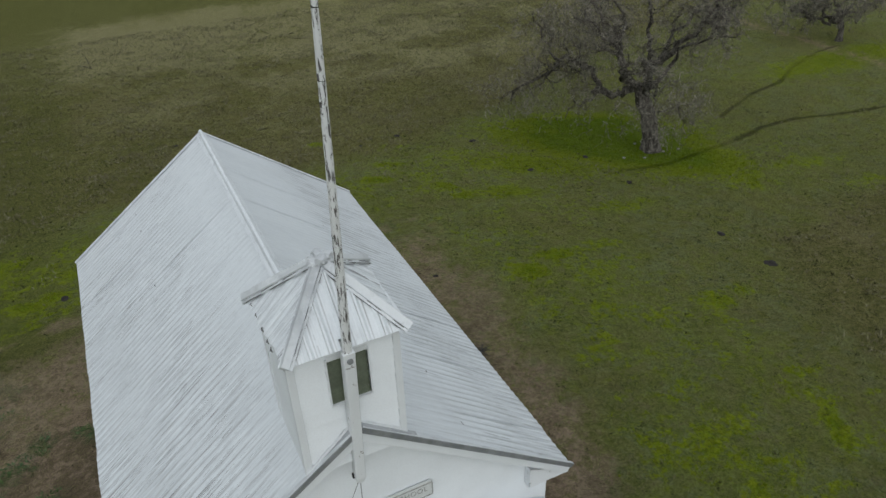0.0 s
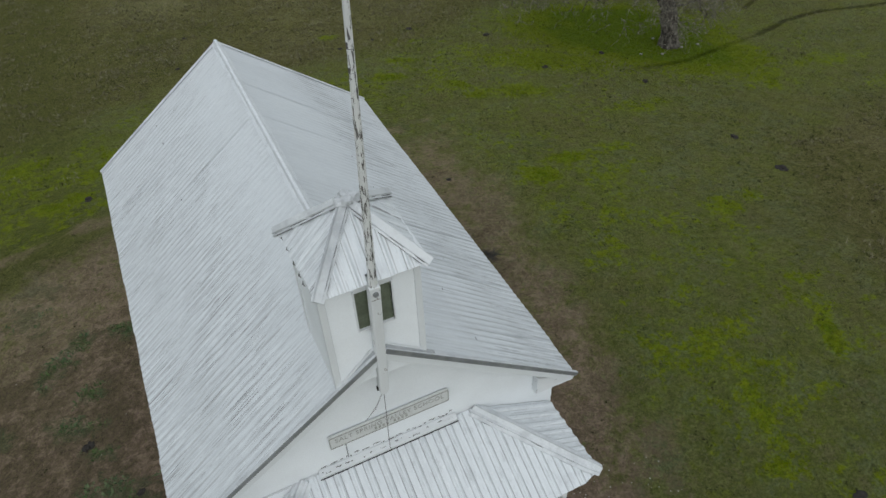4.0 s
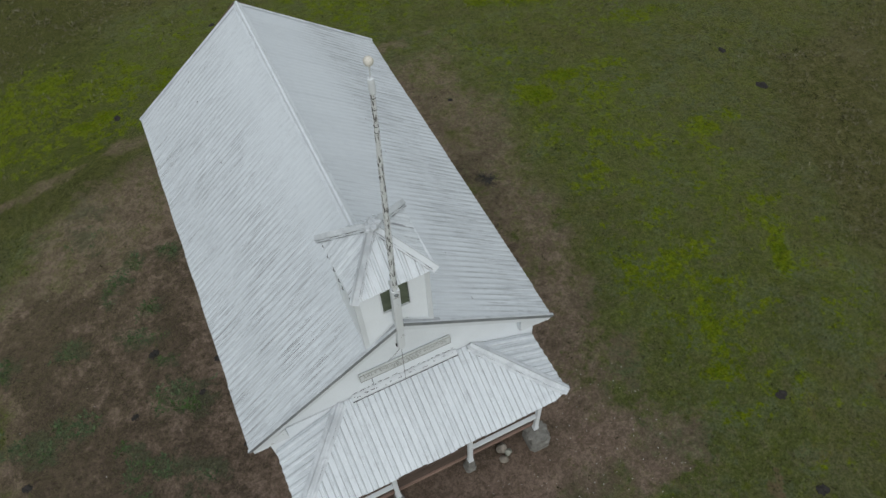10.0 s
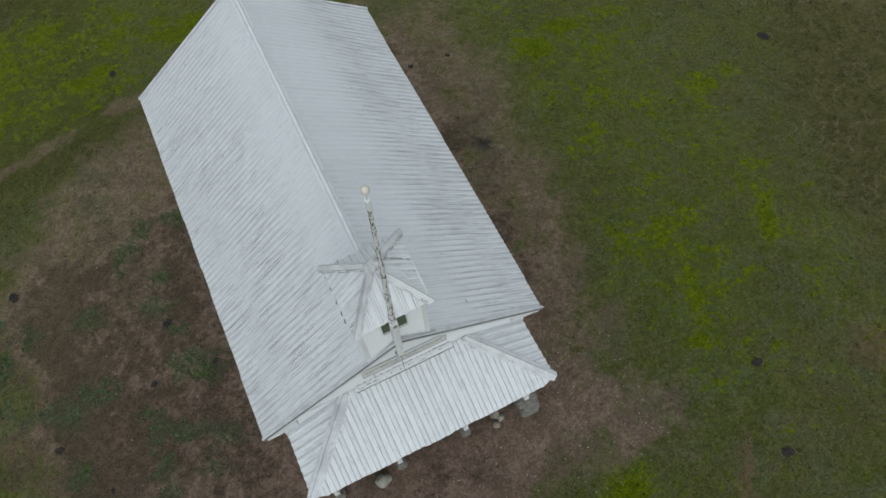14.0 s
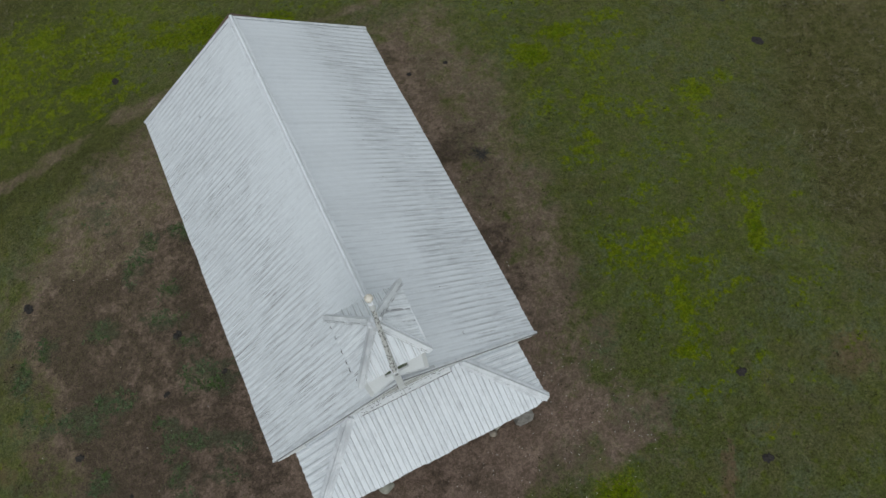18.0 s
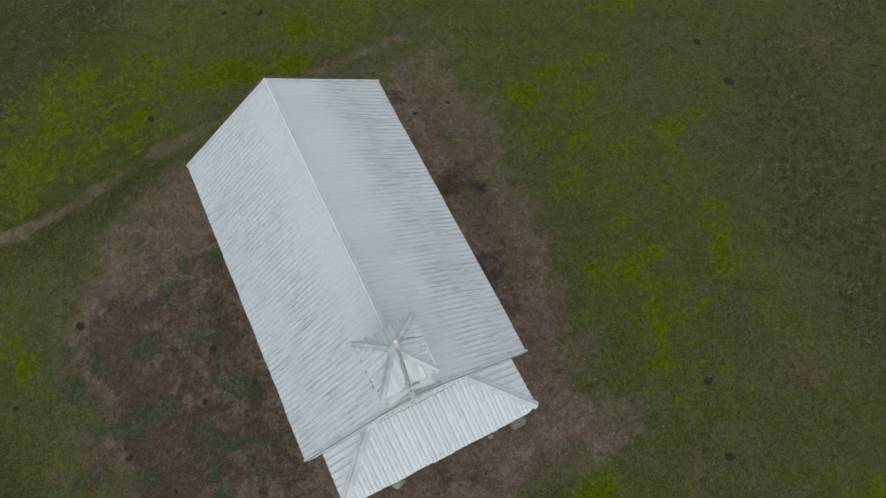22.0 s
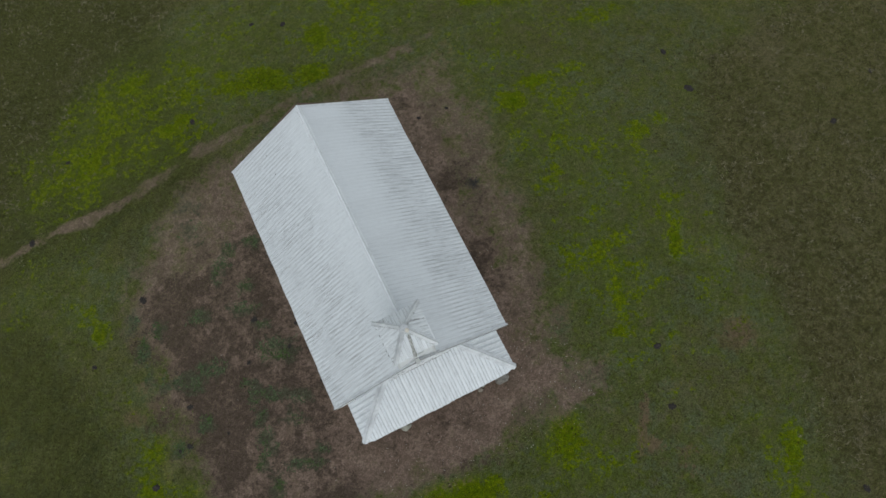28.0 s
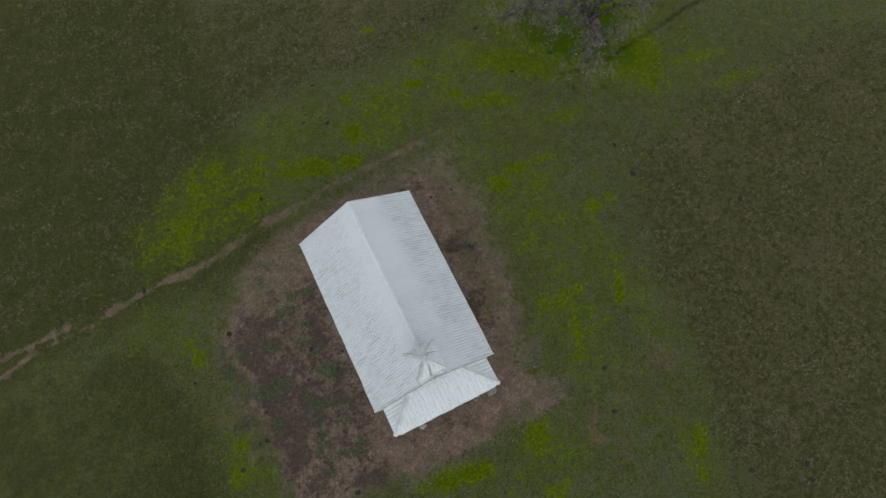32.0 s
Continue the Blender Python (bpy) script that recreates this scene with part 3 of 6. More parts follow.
def hip_cap(name, low, top, na, nb, width, parent, rough=0.0, end_round=True, grime_shade=0.3, mat=None):
    """Bent flashing over a hip: a rounded crease between two flanges with turned-down edges."""
    low, top = Vector(low), Vector(top)
    d = (top - low).normalized()
    fa, fb = Vector(na).normalized(), Vector(nb).normalized()
    sa, sb = d.cross(fa), d.cross(fb)
    mid = (fa + fb).normalized()
    sa = sa if sa.dot(fb) < 0 else -sa
    sb = sb if sb.dot(fa) < 0 else -sb
    verts, faces = [], []
    n = 10
    for i in range(n):
        t = i / (n - 1)
        p = low.lerp(top, t)
        k = min(1.0, 0.72 + t * 5) if end_round else 1.0
        j = rough * noise.noise(p * 6)
        row = [p + sa * width * k + fa * 0.004, p + sa * width * k + fa * 0.034, p + sa * width * 0.60 * k + fa * (0.030 + j), p + sa * width * 0.54 * k + fa * 0.058,
               p + sa * 0.034 + fa * 0.050, p + mid * (0.084 + j), p + sb * 0.034 + fb * 0.050,
               p + sb * width * 0.54 * k + fb * 0.058, p + sb * width * 0.60 * k + fb * (0.030 - j), p + sb * width * k + fb * 0.034, p + sb * width * k + fb * 0.004]
        verts += row
    q = 11
    for i in range(n - 1):
        for k in range(q - 1):
            a = i * q + k
            faces.append((a, a + 1, a + q + 1, a + q))
    # closed end turned down over the corner
    faces.append(tuple(range(q)))
    ob = part_from(name, verts, faces, mat or CAP, parent)
    # dark tubes along the flange edges: grime, plus painted shade under lifted metal
    for s, f in ((sa, fa), (sb, fb)):
        for off, rise, most in ((0.58 * width, 0.030, 1.0), (width, 0.022, grime_shade)):
            t = rl.uniform(0.0, 0.1)
            while t < 0.9:
                t2 = min(0.97, t + rl.uniform(0.08, 0.4))
                if rl.random() < most:
                    pts = [low.lerp(top, t + (t2 - t) * i / 3) + s * (off + rl.uniform(-0.004, 0.004)) + f * rise for i in range(4)]
                    r = rl.uniform(0.005, 0.011) * (0.4 + 0.75 * grime_shade)
                    v_, f_ = tube(pts, [r * 0.6, r, r, r * 0.5], 4)
                    part_from("seam_shade_line", v_, f_, SLIVER, ob)
                t = t2 + rl.uniform(0.01, 0.12)
    return ob


for side in (-1, 1):
    hip_cap("hip_cap", (side * (P_X + 0.012), P_Y - 0.012, P_EAVE), (side * P_HIP, y_top, P_TOP), (0, -P_RISE, y_top - P_Y), (side * P_RISE, 0, P_RUN), 0.135, school, 0.02)

# porch roof edge: fascia boards, header beam
box_part("porch_fascia", (-P_X + 0.05, P_Y + 0.035, P_EAVE - 0.13), (P_X - 0.05, P_Y + 0.06, P_EAVE - 0.012), TRIM, school)
for side in (-1, 1):
    x0, x1 = sorted((side * (P_X - 0.06), side * (P_X - 0.035)))
    box_part("porch_fascia", (x0, P_Y + 0.035, P_EAVE - 0.13), (x1, WALL_F, P_EAVE - 0.012), TRIM, school)
box_part("porch_header", (-2.64, -1.05, P_EAVE - 0.27), (2.62, -0.94, P_EAVE - 0.09), TRIM, school)
box_part("porch_ceiling", (-2.7, -1.25, P_EAVE - 0.088), (2.7, WALL_F, P_EAVE - 0.06), BROWNWOOD, school)

# peeling ledge where the porch roof meets the wall
ledge = part_from("flashing_ledge", [(-1.12, WALL_F - 0.10, P_TOP - 0.012), (1.06, WALL_F - 0.10, P_TOP - 0.012), (1.06, WALL_F - 0.10, P_TOP + 0.055), (-1.12, WALL_F - 0.10, P_TOP + 0.055),
                  (-1.12, WALL_F, P_TOP + 0.085), (1.06, WALL_F, P_TOP + 0.085), (-1.12, WALL_F, P_TOP - 0.012), (1.06, WALL_F, P_TOP - 0.012)],
                  [(0, 1, 2, 3), (3, 2, 5, 4), (0, 3, 4, 6), (1, 7, 5, 2)], PEELED, school)
# black strip painted as the shadow line below the ledge front
part_from("ledge_shade", [(-1.13, WALL_F - 0.104, P_TOP - 0.03), (1.07, WALL_F - 0.104, P_TOP - 0.03), (1.07, WALL_F - 0.104, P_TOP + 0.004), (-1.13, WALL_F - 0.104, P_TOP + 0.004)], [(0, 1, 2, 3)], DARK, ledge)
ledge["label"] = "peeling white ledge above the porch roof"
for k in range(36):
    x = rl.uniform(-1.08, 0.98)
    y = WALL_F - rl.choice((0.09, 0.06, 0.03, 0.012))
    z = P_TOP + 0.055 + 0.3 * (y - WALL_F + 0.10)
    w = rl.uniform(0.02, 0.10)
    box_part("paint_flake", (x, y, z - 0.004), (x + w, y + rl.uniform(0.006, 0.016), z + rl.uniform(0.006, 0.014)), PEELED, ledge, 0.0,
             m=Matrix.Translation((x, y, z)) @ pose(0, 0, 0, 0, rl.uniform(-4, 4), rl.uniform(-9, 9)) @ Matrix.Translation((-x, -y, -z)))
# torn upper edge: curled dark gaps behind the paint skin
for row, lo, hi in ((0, 0.010, 0.035), (1, 0.04, 0.085)):
    x = -1.08
    while x < 1.0:
        w = rl.uniform(0.02, 0.13)
        y0 = WALL_F - rl.uniform(lo, hi)
        up = rl.uniform(0.02, 0.075) if row == 0 else 0.0
        y0 = WALL_F - 0.004 if row == 0 else y0
        pts = [(x + w * i / 5, y0 + rl.uniform(-0.004, 0.004), P_TOP + 0.062 + up + 0.3 * (y0 - WALL_F + 0.10) + rl.uniform(-0.012, 0.014)) for i in range(6)]
        r = rl.uniform(0.004, 0.009)
        v, f = tube(pts, [r * k for k in (0.3, 1, 0.6, 1.2, 0.8, 0.3)], 5)
        part_from("torn_gap", v, f, SLIVER, ledge)
        x += w + rl.uniform(0.0, 0.06 + 0.12 * row)
box_part("wall_flashing", (-2.5, WALL_F - 0.012, P_TOP - 0.02), (-1.13, WALL_F - 0.001, P_TOP + 0.03), FLASH, school)

# ---- porch floor, posts, rails
for k in range(7):
    y = -0.845 + k * 0.134
    box_part("floor_plank", (-2.70, y, FLOOR - 0.03), (2.60, y + 0.129, FLOOR + rl.uniform(-0.004, 0.004)), BROWNWOOD, school, 0.004)
box_part("rim_board", (-2.72, -0.892, FLOOR - 0.085), (2.60, -0.85, FLOOR + 0.002), REDWOOD, school)
for x in (-2.3, -0.8, 0.8, 2.3):
    box_part("floor_joist", (x - 0.04, -0.845, FLOOR - 0.18), (x + 0.04, WALL_F, FLOOR - 0.032), BROWNWOOD, school)
POSTS = (-2.58, -0.95, 0.81, 2.48)
for x in POSTS:
    bm = bmesh.new()
    box(bm, (x - 0.05, -1.045, FLOOR + 0.003), (x + 0.05, -0.945, P_EAVE - 0.272), 0.012)
    box(bm, (x - 0.06, -1.055, FLOOR + 0.003), (x + 0.06, -0.935, FLOOR + 0.12), 0.008)
    part("porch_post", bm, TRIM, school)
for a, b in ((0, 1), (2, 3)):
    for h0, h1, d in ((0.74, 0.80, 0.045),):
        box_part("porch_rail", (POSTS[a] + 0.057, -0.995 - d, FLOOR + h0), (POSTS[b] - 0.057, -0.995 + d, FLOOR + h1), TRIM, school)

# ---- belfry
# near-black core: shade inside the belfry is put into its colour
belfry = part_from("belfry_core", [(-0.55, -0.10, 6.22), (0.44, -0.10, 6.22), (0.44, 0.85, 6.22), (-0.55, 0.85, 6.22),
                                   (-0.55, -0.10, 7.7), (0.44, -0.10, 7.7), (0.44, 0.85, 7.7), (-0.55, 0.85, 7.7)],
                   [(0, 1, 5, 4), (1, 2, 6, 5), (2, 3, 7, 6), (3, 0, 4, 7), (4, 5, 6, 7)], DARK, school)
belfry["label"] = "small square belfry with white lapped boards"
BW, BF, BK, BC = 0.60, -0.21, 0.88, -0.055     # belfry walls: half width, front, back, middle
lv = (-0.25, 0.19, 6.98, 7.60)     # louvre opening
z = 5.892
board = 0.178
while z < B_EAVE - 0.02:
    h = min(board, B_EAVE - 0.01 - z)
    cuts = [(BC - BW, BC + BW)]
    if z + h > lv[2] and z < lv[3]:
        cuts = [(BC - BW, lv[0]), (lv[1], BC + BW)]
    for a, b in cuts:
        if z + h < PEAK - 0.62 * SLOPE:
            continue
        vs = [(a, BF - 0.020, z), (b, BF - 0.020, z), (b, BF + 0.016, z + h), (a, BF + 0.016, z + h), (a, BF + 0.03, z), (b, BF + 0.03, z), (b, BF + 0.03, z + h), (a, BF + 0.03, z + h)]
        part_from("siding_board", vs, [(0, 1, 2, 3), (1, 0, 4, 5), (3, 2, 6, 7), (0, 3, 7, 4), (2, 1, 5, 6)], WHITE, belfry)
    for side in (-1, 1):
        x0, x1 = BC + side * BW, BC + side * (BW - 0.03)
        vs = [(x0, BF + 0.03, z), (x0, BK, z), (x0 - side * 0.016, BK, z + h), (x0 - side * 0.016, BF + 0.03, z + h), (x1, BF + 0.03, z), (x1, BK, z), (x1, BK, z + h), (x1, BF + 0.03, z + h)]
        part_from("siding_board", vs, [(0, 1, 2, 3), (1, 0, 4, 5), (3, 2, 6, 7), (0, 3, 7, 4), (2, 1, 5, 6)], WHITE, belfry)
    w0, w1 = BC - BW, BC + BW
    vs = [(w0, BK, z), (w1, BK, z), (w1, BK - 0.016, z + h), (w0, BK - 0.016, z + h), (w0, BK - 0.03, z), (w1, BK - 0.03, z), (w1, BK - 0.03, z + h), (w0, BK - 0.03, z + h)]
    part_from("siding_board", vs, [(0, 1, 2, 3), (1, 0, 4, 5), (3, 2, 6, 7), (0, 3, 7, 4), (2, 1, 5, 6)], WHITE, belfry)
    z += board
for sx in (-1, 1):
    for y, sy in ((BF, -1), (BK, 1)):
        box_part("corner_board", (BC + min(sx * (BW + 0.012), sx * (BW - 0.07)), y - 0.022 if sy < 0 else y - 0.07, 6.10), (BC + max(sx * (BW + 0.012), sx * (BW - 0.07)), y + 0.07 if sy < 0 else y + 0.014, B_EAVE - 0.012), TRIM, school, 0.004)
# louvre: casing, slats, and a near-black panel painting the shade behind them
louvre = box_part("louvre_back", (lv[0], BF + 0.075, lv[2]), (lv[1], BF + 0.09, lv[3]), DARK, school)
louvre["label"] = "dark green slatted belfry louvre"
for k in range(6):
    z0 = lv[2] + 0.005 + k * 0.098
    vs = [(lv[0], BF + 0.012, z0), (lv[1], BF + 0.012, z0), (lv[1], BF + 0.058, z0 + 0.090), (lv[0], BF + 0.058, z0 + 0.090),
          (lv[0], BF + 0.022, z0 - 0.006), (lv[1], BF + 0.022, z0 - 0.006), (lv[1], BF + 0.064, z0 + 0.082), (lv[0], BF + 0.064, z0 + 0.082)]
    part_from("slat", vs, [(0, 1, 2, 3), (4, 7, 6, 5), (0, 4, 5, 1), (3, 2, 6, 7), (0, 3, 7, 4), (1, 5, 6, 2)], LOUVRE, louvre)
for lo, hi in (((lv[0] - 0.022, lv[2] - 0.02), (lv[0], lv[3] + 0.02)), ((lv[1], lv[2] - 0.02), (lv[1] + 0.022, lv[3] + 0.02)), ((lv[0], lv[2] - 0.02), (lv[1], lv[2])), ((lv[0], lv[3]), (lv[1], lv[3] + 0.075))):
    box_part("casing", (lo[0], BF - 0.02, lo[1]), (hi[0], BF + 0.075, hi[1]), TRIM, louvre, 0.003)
# belfry roof: four ribbed slopes and hip caps
bc = (B_F + B_B) / 2
half_y = (B_B - B_F) / 2
B_PITCH = 0.20
fb, flat_rib = rib(B_PITCH, 0.024, 0.05), rib(B_PITCH, 0.011, 0.05)
boff = [0.0, 0.017, 0.05, 0.1, 0.15, 0.183]
BXC = -0.03                       # the little roof sits slightly off the ridge line
apex = Vector((BXC - 0.015, bc + 0.012, B_APEX))
# the four corners of the little roof; it is slightly out of square
CORNER = {(1, -1): Vector((0.608, -0.325, 7.805)), (-1, -1): Vector((-0.672, -0.385, 7.855)), (-1, 1): Vector((-0.733, 0.968, 7.785)), (1, 1): Vector((0.648, 0.968, 7.825))}
for name, ax, sgn in (("front", 0, -1), ("back", 0, 1), ("side", 1, -1), ("side", 1, 1)):
    e0, e1 = (CORNER[(-1, sgn)], CORNER[(1, sgn)]) if ax == 0 else (CORNER[(sgn, -1)], CORNER[(sgn, 1)])
    w = (e1 - e0).length / 2
    rise = apex - (e0 + e1) / 2

    def at_edge(u, t):
        return e0.lerp(e1, (u + w) / (2 * w)) + rise * t

    def eave_end(u):                 # the front sheet is cut out round the pole, the western edge is torn
        if name == "front" and -0.080 < u < 0.030:
            return at_edge(u, 0.10)
        return at_edge(u, -0.02 + (0.05 * noise.noise(Vector((u * 9, sgn, 3))) if (ax, sgn) == (1, -1) else 0.0))
    nr = (e1 - e0).cross(rise)
    nr = nr if nr.z > 0 else -nr
    us = steps(-w, w, B_PITCH, boff)
    if name == "front":
        us = sorted(us + [-0.081, -0.079, 0.029, 0.031])
    ob = corrugated("belfry_roof_" + name, us, fb if ax == 0 else flat_rib, eave_end, lambda u: at_edge(u, max(0.004, 1 - abs(u) / w)), nr, BELL_Y if ax == 0 else BELL_X, school, 0.0)
    ob["label"] = "ribbed white metal belfry roof slope"
for (sx, sy), low in CORNER.items():
    top = Vector((apex.x + sx * 0.02, apex.y + sy * 0.02, B_APEX - 0.02))
    hip_cap("hip_cap", low + (low - top) * 0.03 + Vector((0, 0, 0.008)), top,
            (0, sy * (B_APEX - B_EAVE), half_y), (sx * (B_APEX - B_EAVE), 0, B_X), 0.070, school, 0.018, False, 0.95, CAP if sx > 0 and sy < 0 else WORN_CAP)
# torn strips curling up along the western edge
for k in range(5):
    y = bc - half_y + 0.15 + k * 0.23 + rl.uniform(-0.09, 0.09)
    p = Vector((BXC - B_X - 0.005, y, B_EAVE + 0.004))
    v, f = tube([p, p + Vector((-0.012, 0.03, 0.012)), p + Vector((0.004, rl.uniform(0.05, 0.10), 0.002))], [0.004, rl.uniform(0.006, 0.012), 0.003], 5)
    part_from("torn_edge", v, f, SLIVER, school)
slab("belfry_soffit", [(BXC - B_X + 0.02, BF - 0.03, B_EAVE - 0.02), (BXC - B_X + 0.02, B_B - 0.02, B_EAVE - 0.02), (BXC + B_X - 0.02, B_B - 0.02, B_EAVE - 0.02), (BXC + B_X - 0.02, BF - 0.03, B_EAVE - 0.02)][::-1], 0.012, TRIM, school)
for x0, x1 in ((-B_X + 0.06, -0.09), (0.04, B_X - 0.07)):
    box_part("front_soffit", (BXC + x0, B_F + 0.02, B_EAVE - 0.032), (BXC + x1, BF - 0.032, B_EAVE - 0.02), TRIM, school, 0.0)
bm = bmesh.new()
vs = [bm.verts.new(p) for p in ((BXC - 0.68, B_F + 0.03, 7.80), (BXC - 0.66, B_F + 0.24, 7.80), (-0.64, B_F + 0.32, 7.52), (-0.635, B_F + 0.30, 7.42), (-0.66, B_F + 0.16, 7.62))]
f = bm.faces.new(vs)
bmesh.ops.solidify(bm, geom=[f], thickness=0.012)
part("loose_trim", bm, GREYMETAL, school, "torn grey trim piece hanging loose")
# crumpled cap on the peak
bm = bmesh.new()
for v in lump(bm, (BXC, bc, B_APEX + 0.03), (0.12, 0.10, 0.075), 3.3, 0.55, 3):
    v.co += Vector((noise.noise(v.co * 30), noise.noise(v.co * 31 + Vector((4, 1, 0))), noise.noise(v.co * 29 + Vector((0, 7, 2))))) * 0.022
part("peak_cap", bm, FLASH, school, "crumpled white metal peak cap")
# grey flashing between belfry and the gable edge
for side in (-1, 1):
    fall = (PEAK - EAVE) / HALF
    edge_y = PEAK_Y + 0.66 * 0.075
    pts = [(-0.025, PEAK_Y + 0.005, PEAK + 0.052), (side * 0.66, edge_y + 0.005, PEAK + 0.052 - 0.66 * fall), (side * 0.66, BF + 0.004, PEAK + 0.06 - 0.66 * fall), (-0.025, BF + 0.004, PEAK + 0.06)]
    foot = [(BC, BF - 0.026, PEAK + 0.05), (BC + side * 0.59, BF - 0.026, PEAK + 0.05 - (0.59 + side * BC) * fall), (BC + side * 0.59, BF - 0.026, PEAK + 0.10 - (0.59 + side * BC) * fall), (BC, BF - 0.026, PEAK + 0.10)]
    slab("belfry_skirt", foot if side > 0 else foot[::-1], 0.008, TRIM, school)
    slab("belfry_flashing", pts if side > 0 else pts[::-1], 0.006, GREYFLASH, school)

# ---- flag pole
pole = thing("flagpole", "weathered white wooden flagpole with flaking paint and ball top", "flagpole", (0, 0, 0))


def LEAN(z):
    """Where the pole's axis is at height z: the post below, the leaning mast above it."""
    if z < 7.8:
        k = (z - 5.72) / 2.08
        return -0.072 + 0.008 * k, -0.198 - 0.19 * k
    k = (z - 7.8) / 4.285
    return -0.064 + 0.069 * k, -0.388 - 0.27 * k


bm = bmesh.new()
pts = []
for z in (5.66, 5.76, 7.74, 7.80):
    x, y = LEAN(z)
    k = 0.062 if z > 5.7 else 0.04
    pts.append([bm.verts.new((x + a * k, y + b * k, z)) for a, b in ((-1, -1), (1, -1), (1, 1), (-1, 1))])
for i in range(3):
    for k in range(4):
        bm.faces.new((pts[i][k], pts[i][(k + 1) % 4], pts[i + 1][(k + 1) % 4], pts[i + 1][k]))
bm.faces.new(pts[0][::-1])
bm.faces.new(pts[-1])
bmesh.ops.bevel(bm, geom=[e for e in bm.edges if abs(e.verts[0].co.z - e.verts[1].co.z) > 0.1], offset=0.009, segments=1, affect="EDGES")
part("base_post", bm, PEELED, pole, "square white-painted post")
zs = [7.8 + k * (11.72 - 7.8) / 12 for k in range(13)]
v, f = tube([(*LEAN(z), z) for z in zs], [0.052 - 0.027 * k / 12 for k in range(13)], 8)
part_from("mast", v, f, POLE, pole)
zs = [7.79, 8.0, 8.3, 8.62]
v, f = tube([(*LEAN(z), z) for z in zs], [0.0535 - 0.0064 * (z - 7.5) for z in zs], 8)
part_from("mast_foot", v, f, POLE_WORN, pole)
x, y = LEAN(11.75)
v, f = tube([(x, y, 11.70), (x, y, 11.84), (x, y, 11.87)], [0.036, 0.036, 0.03], 10)
part_from("truck_cap", v, f, PEELED, pole)
v, f = tube([(x, y, 11.85), (x + 0.002, y - 0.01, 12.05)], [0.008, 0.008], 6)
part_from("spindle", v, f, TRIM, pole)
bm = bmesh.new()
bmesh.ops.create_uvsphere(bm, u_segments=20, v_segments=12, radius=0.050, matrix=Matrix.Translation((x + 0.002, y - 0.012, 12.085)))
b_ob = part("ball", bm, BALL, pole, "chalky white ball")
b_ob.data.polygons.foreach_set("use_smooth", [True] * len(b_ob.data.polygons))
for z in (7.71,):
    x, y = LEAN(z)
    v, f = tube([(x, y - 0.06, z), (x, y - 0.085, z)], [0.036, 0.03], 12)
    part_from("bolt", v, f, GREYMETAL, pole)
BAND = plain("bare_pole_band", (0.05, 0.047, 0.045), (0.16, 0.155, 0.15), 14, 0.9)
for z, w in ((8.78, 0.03), (9.63, 0.02), (9.87, 0.02), (10.14, 0.025), (10.38, 0.06), (10.59, 0.06), (11.13, 0.02), (11.22, 0.03), (11.46, 0.04), (11.62, 0.06)):
    x, y = LEAN(z)
    r = 0.0528 - 0.027 * (z - 7.5) / 4.22
    v, f = tube([(x, y, z), (x, y, z + w)], [r, r], 8)
    part_from("dark_band", v, f, BAND, pole)
# pulley cleat and ropes
x, y = LEAN(5.75)
box_part("cleat", (x - 0.08, y + 0.0, 5.73), (x - 0.047, y + 0.04, 5.80), DARK, pole, 0.006)
rope = thing("halyard_rope", "thin dark rope hanging from pole to porch roof", "rope", (x, y, 5.6))


def cord(name, pts, r, parent, mat=ROPE):
    v, f = tube([Vector(p) - parent.location for p in pts], [r] * len(pts), 5)
    return part_from(name, v, f, mat, parent)


cord("strand", [(-0.07, -0.20, 5.68), (-0.065, -0.12, 4.95), (-0.06, -0.06, 4.45), (-0.056, -0.03, 4.10), (-0.05, -0.05, 4.07)], 0.0045, rope)
cord("strand", [(-0.075, -0.19, 5.68), (-0.18, -0.06, 5.18), (-0.33, 0.05, 4.85)], 0.0022, rope)
cord("strand", [(-0.08, -0.19, 5.68), (-0.15, -0.05, 5.24), (-0.30, 0.05, 4.86)], 0.0022, rope)

# ---- name board
board = thing("school_sign", "long cream sign board with faded school name lettering", "sign", (0.0, WALL_F - 0.02, 4.54))
S0, S1, SH = -0.885, 0.945, 0.26
bm = bmesh.new()
box(bm, (S0, -0.045, 0.0), (S1, 0.012, SH), 0.02)
part("board", bm, SIGN, board)
for lo, hi in (((S0 + 0.008, 0.004), (S1 - 0.008, 0.018)), ((S0 + 0.008, SH - 0.02), (S1 - 0.008, SH - 0.004)), ((S0 + 0.002, 0.018), (S0 + 0.016, SH - 0.02)), ((S1 - 0.016, 0.018), (S1 - 0.002, SH - 0.02))):
    box_part("border", (lo[0], -0.052, lo[1]), (hi[0], -0.044, hi[1]), LETTER, board, 0.0)


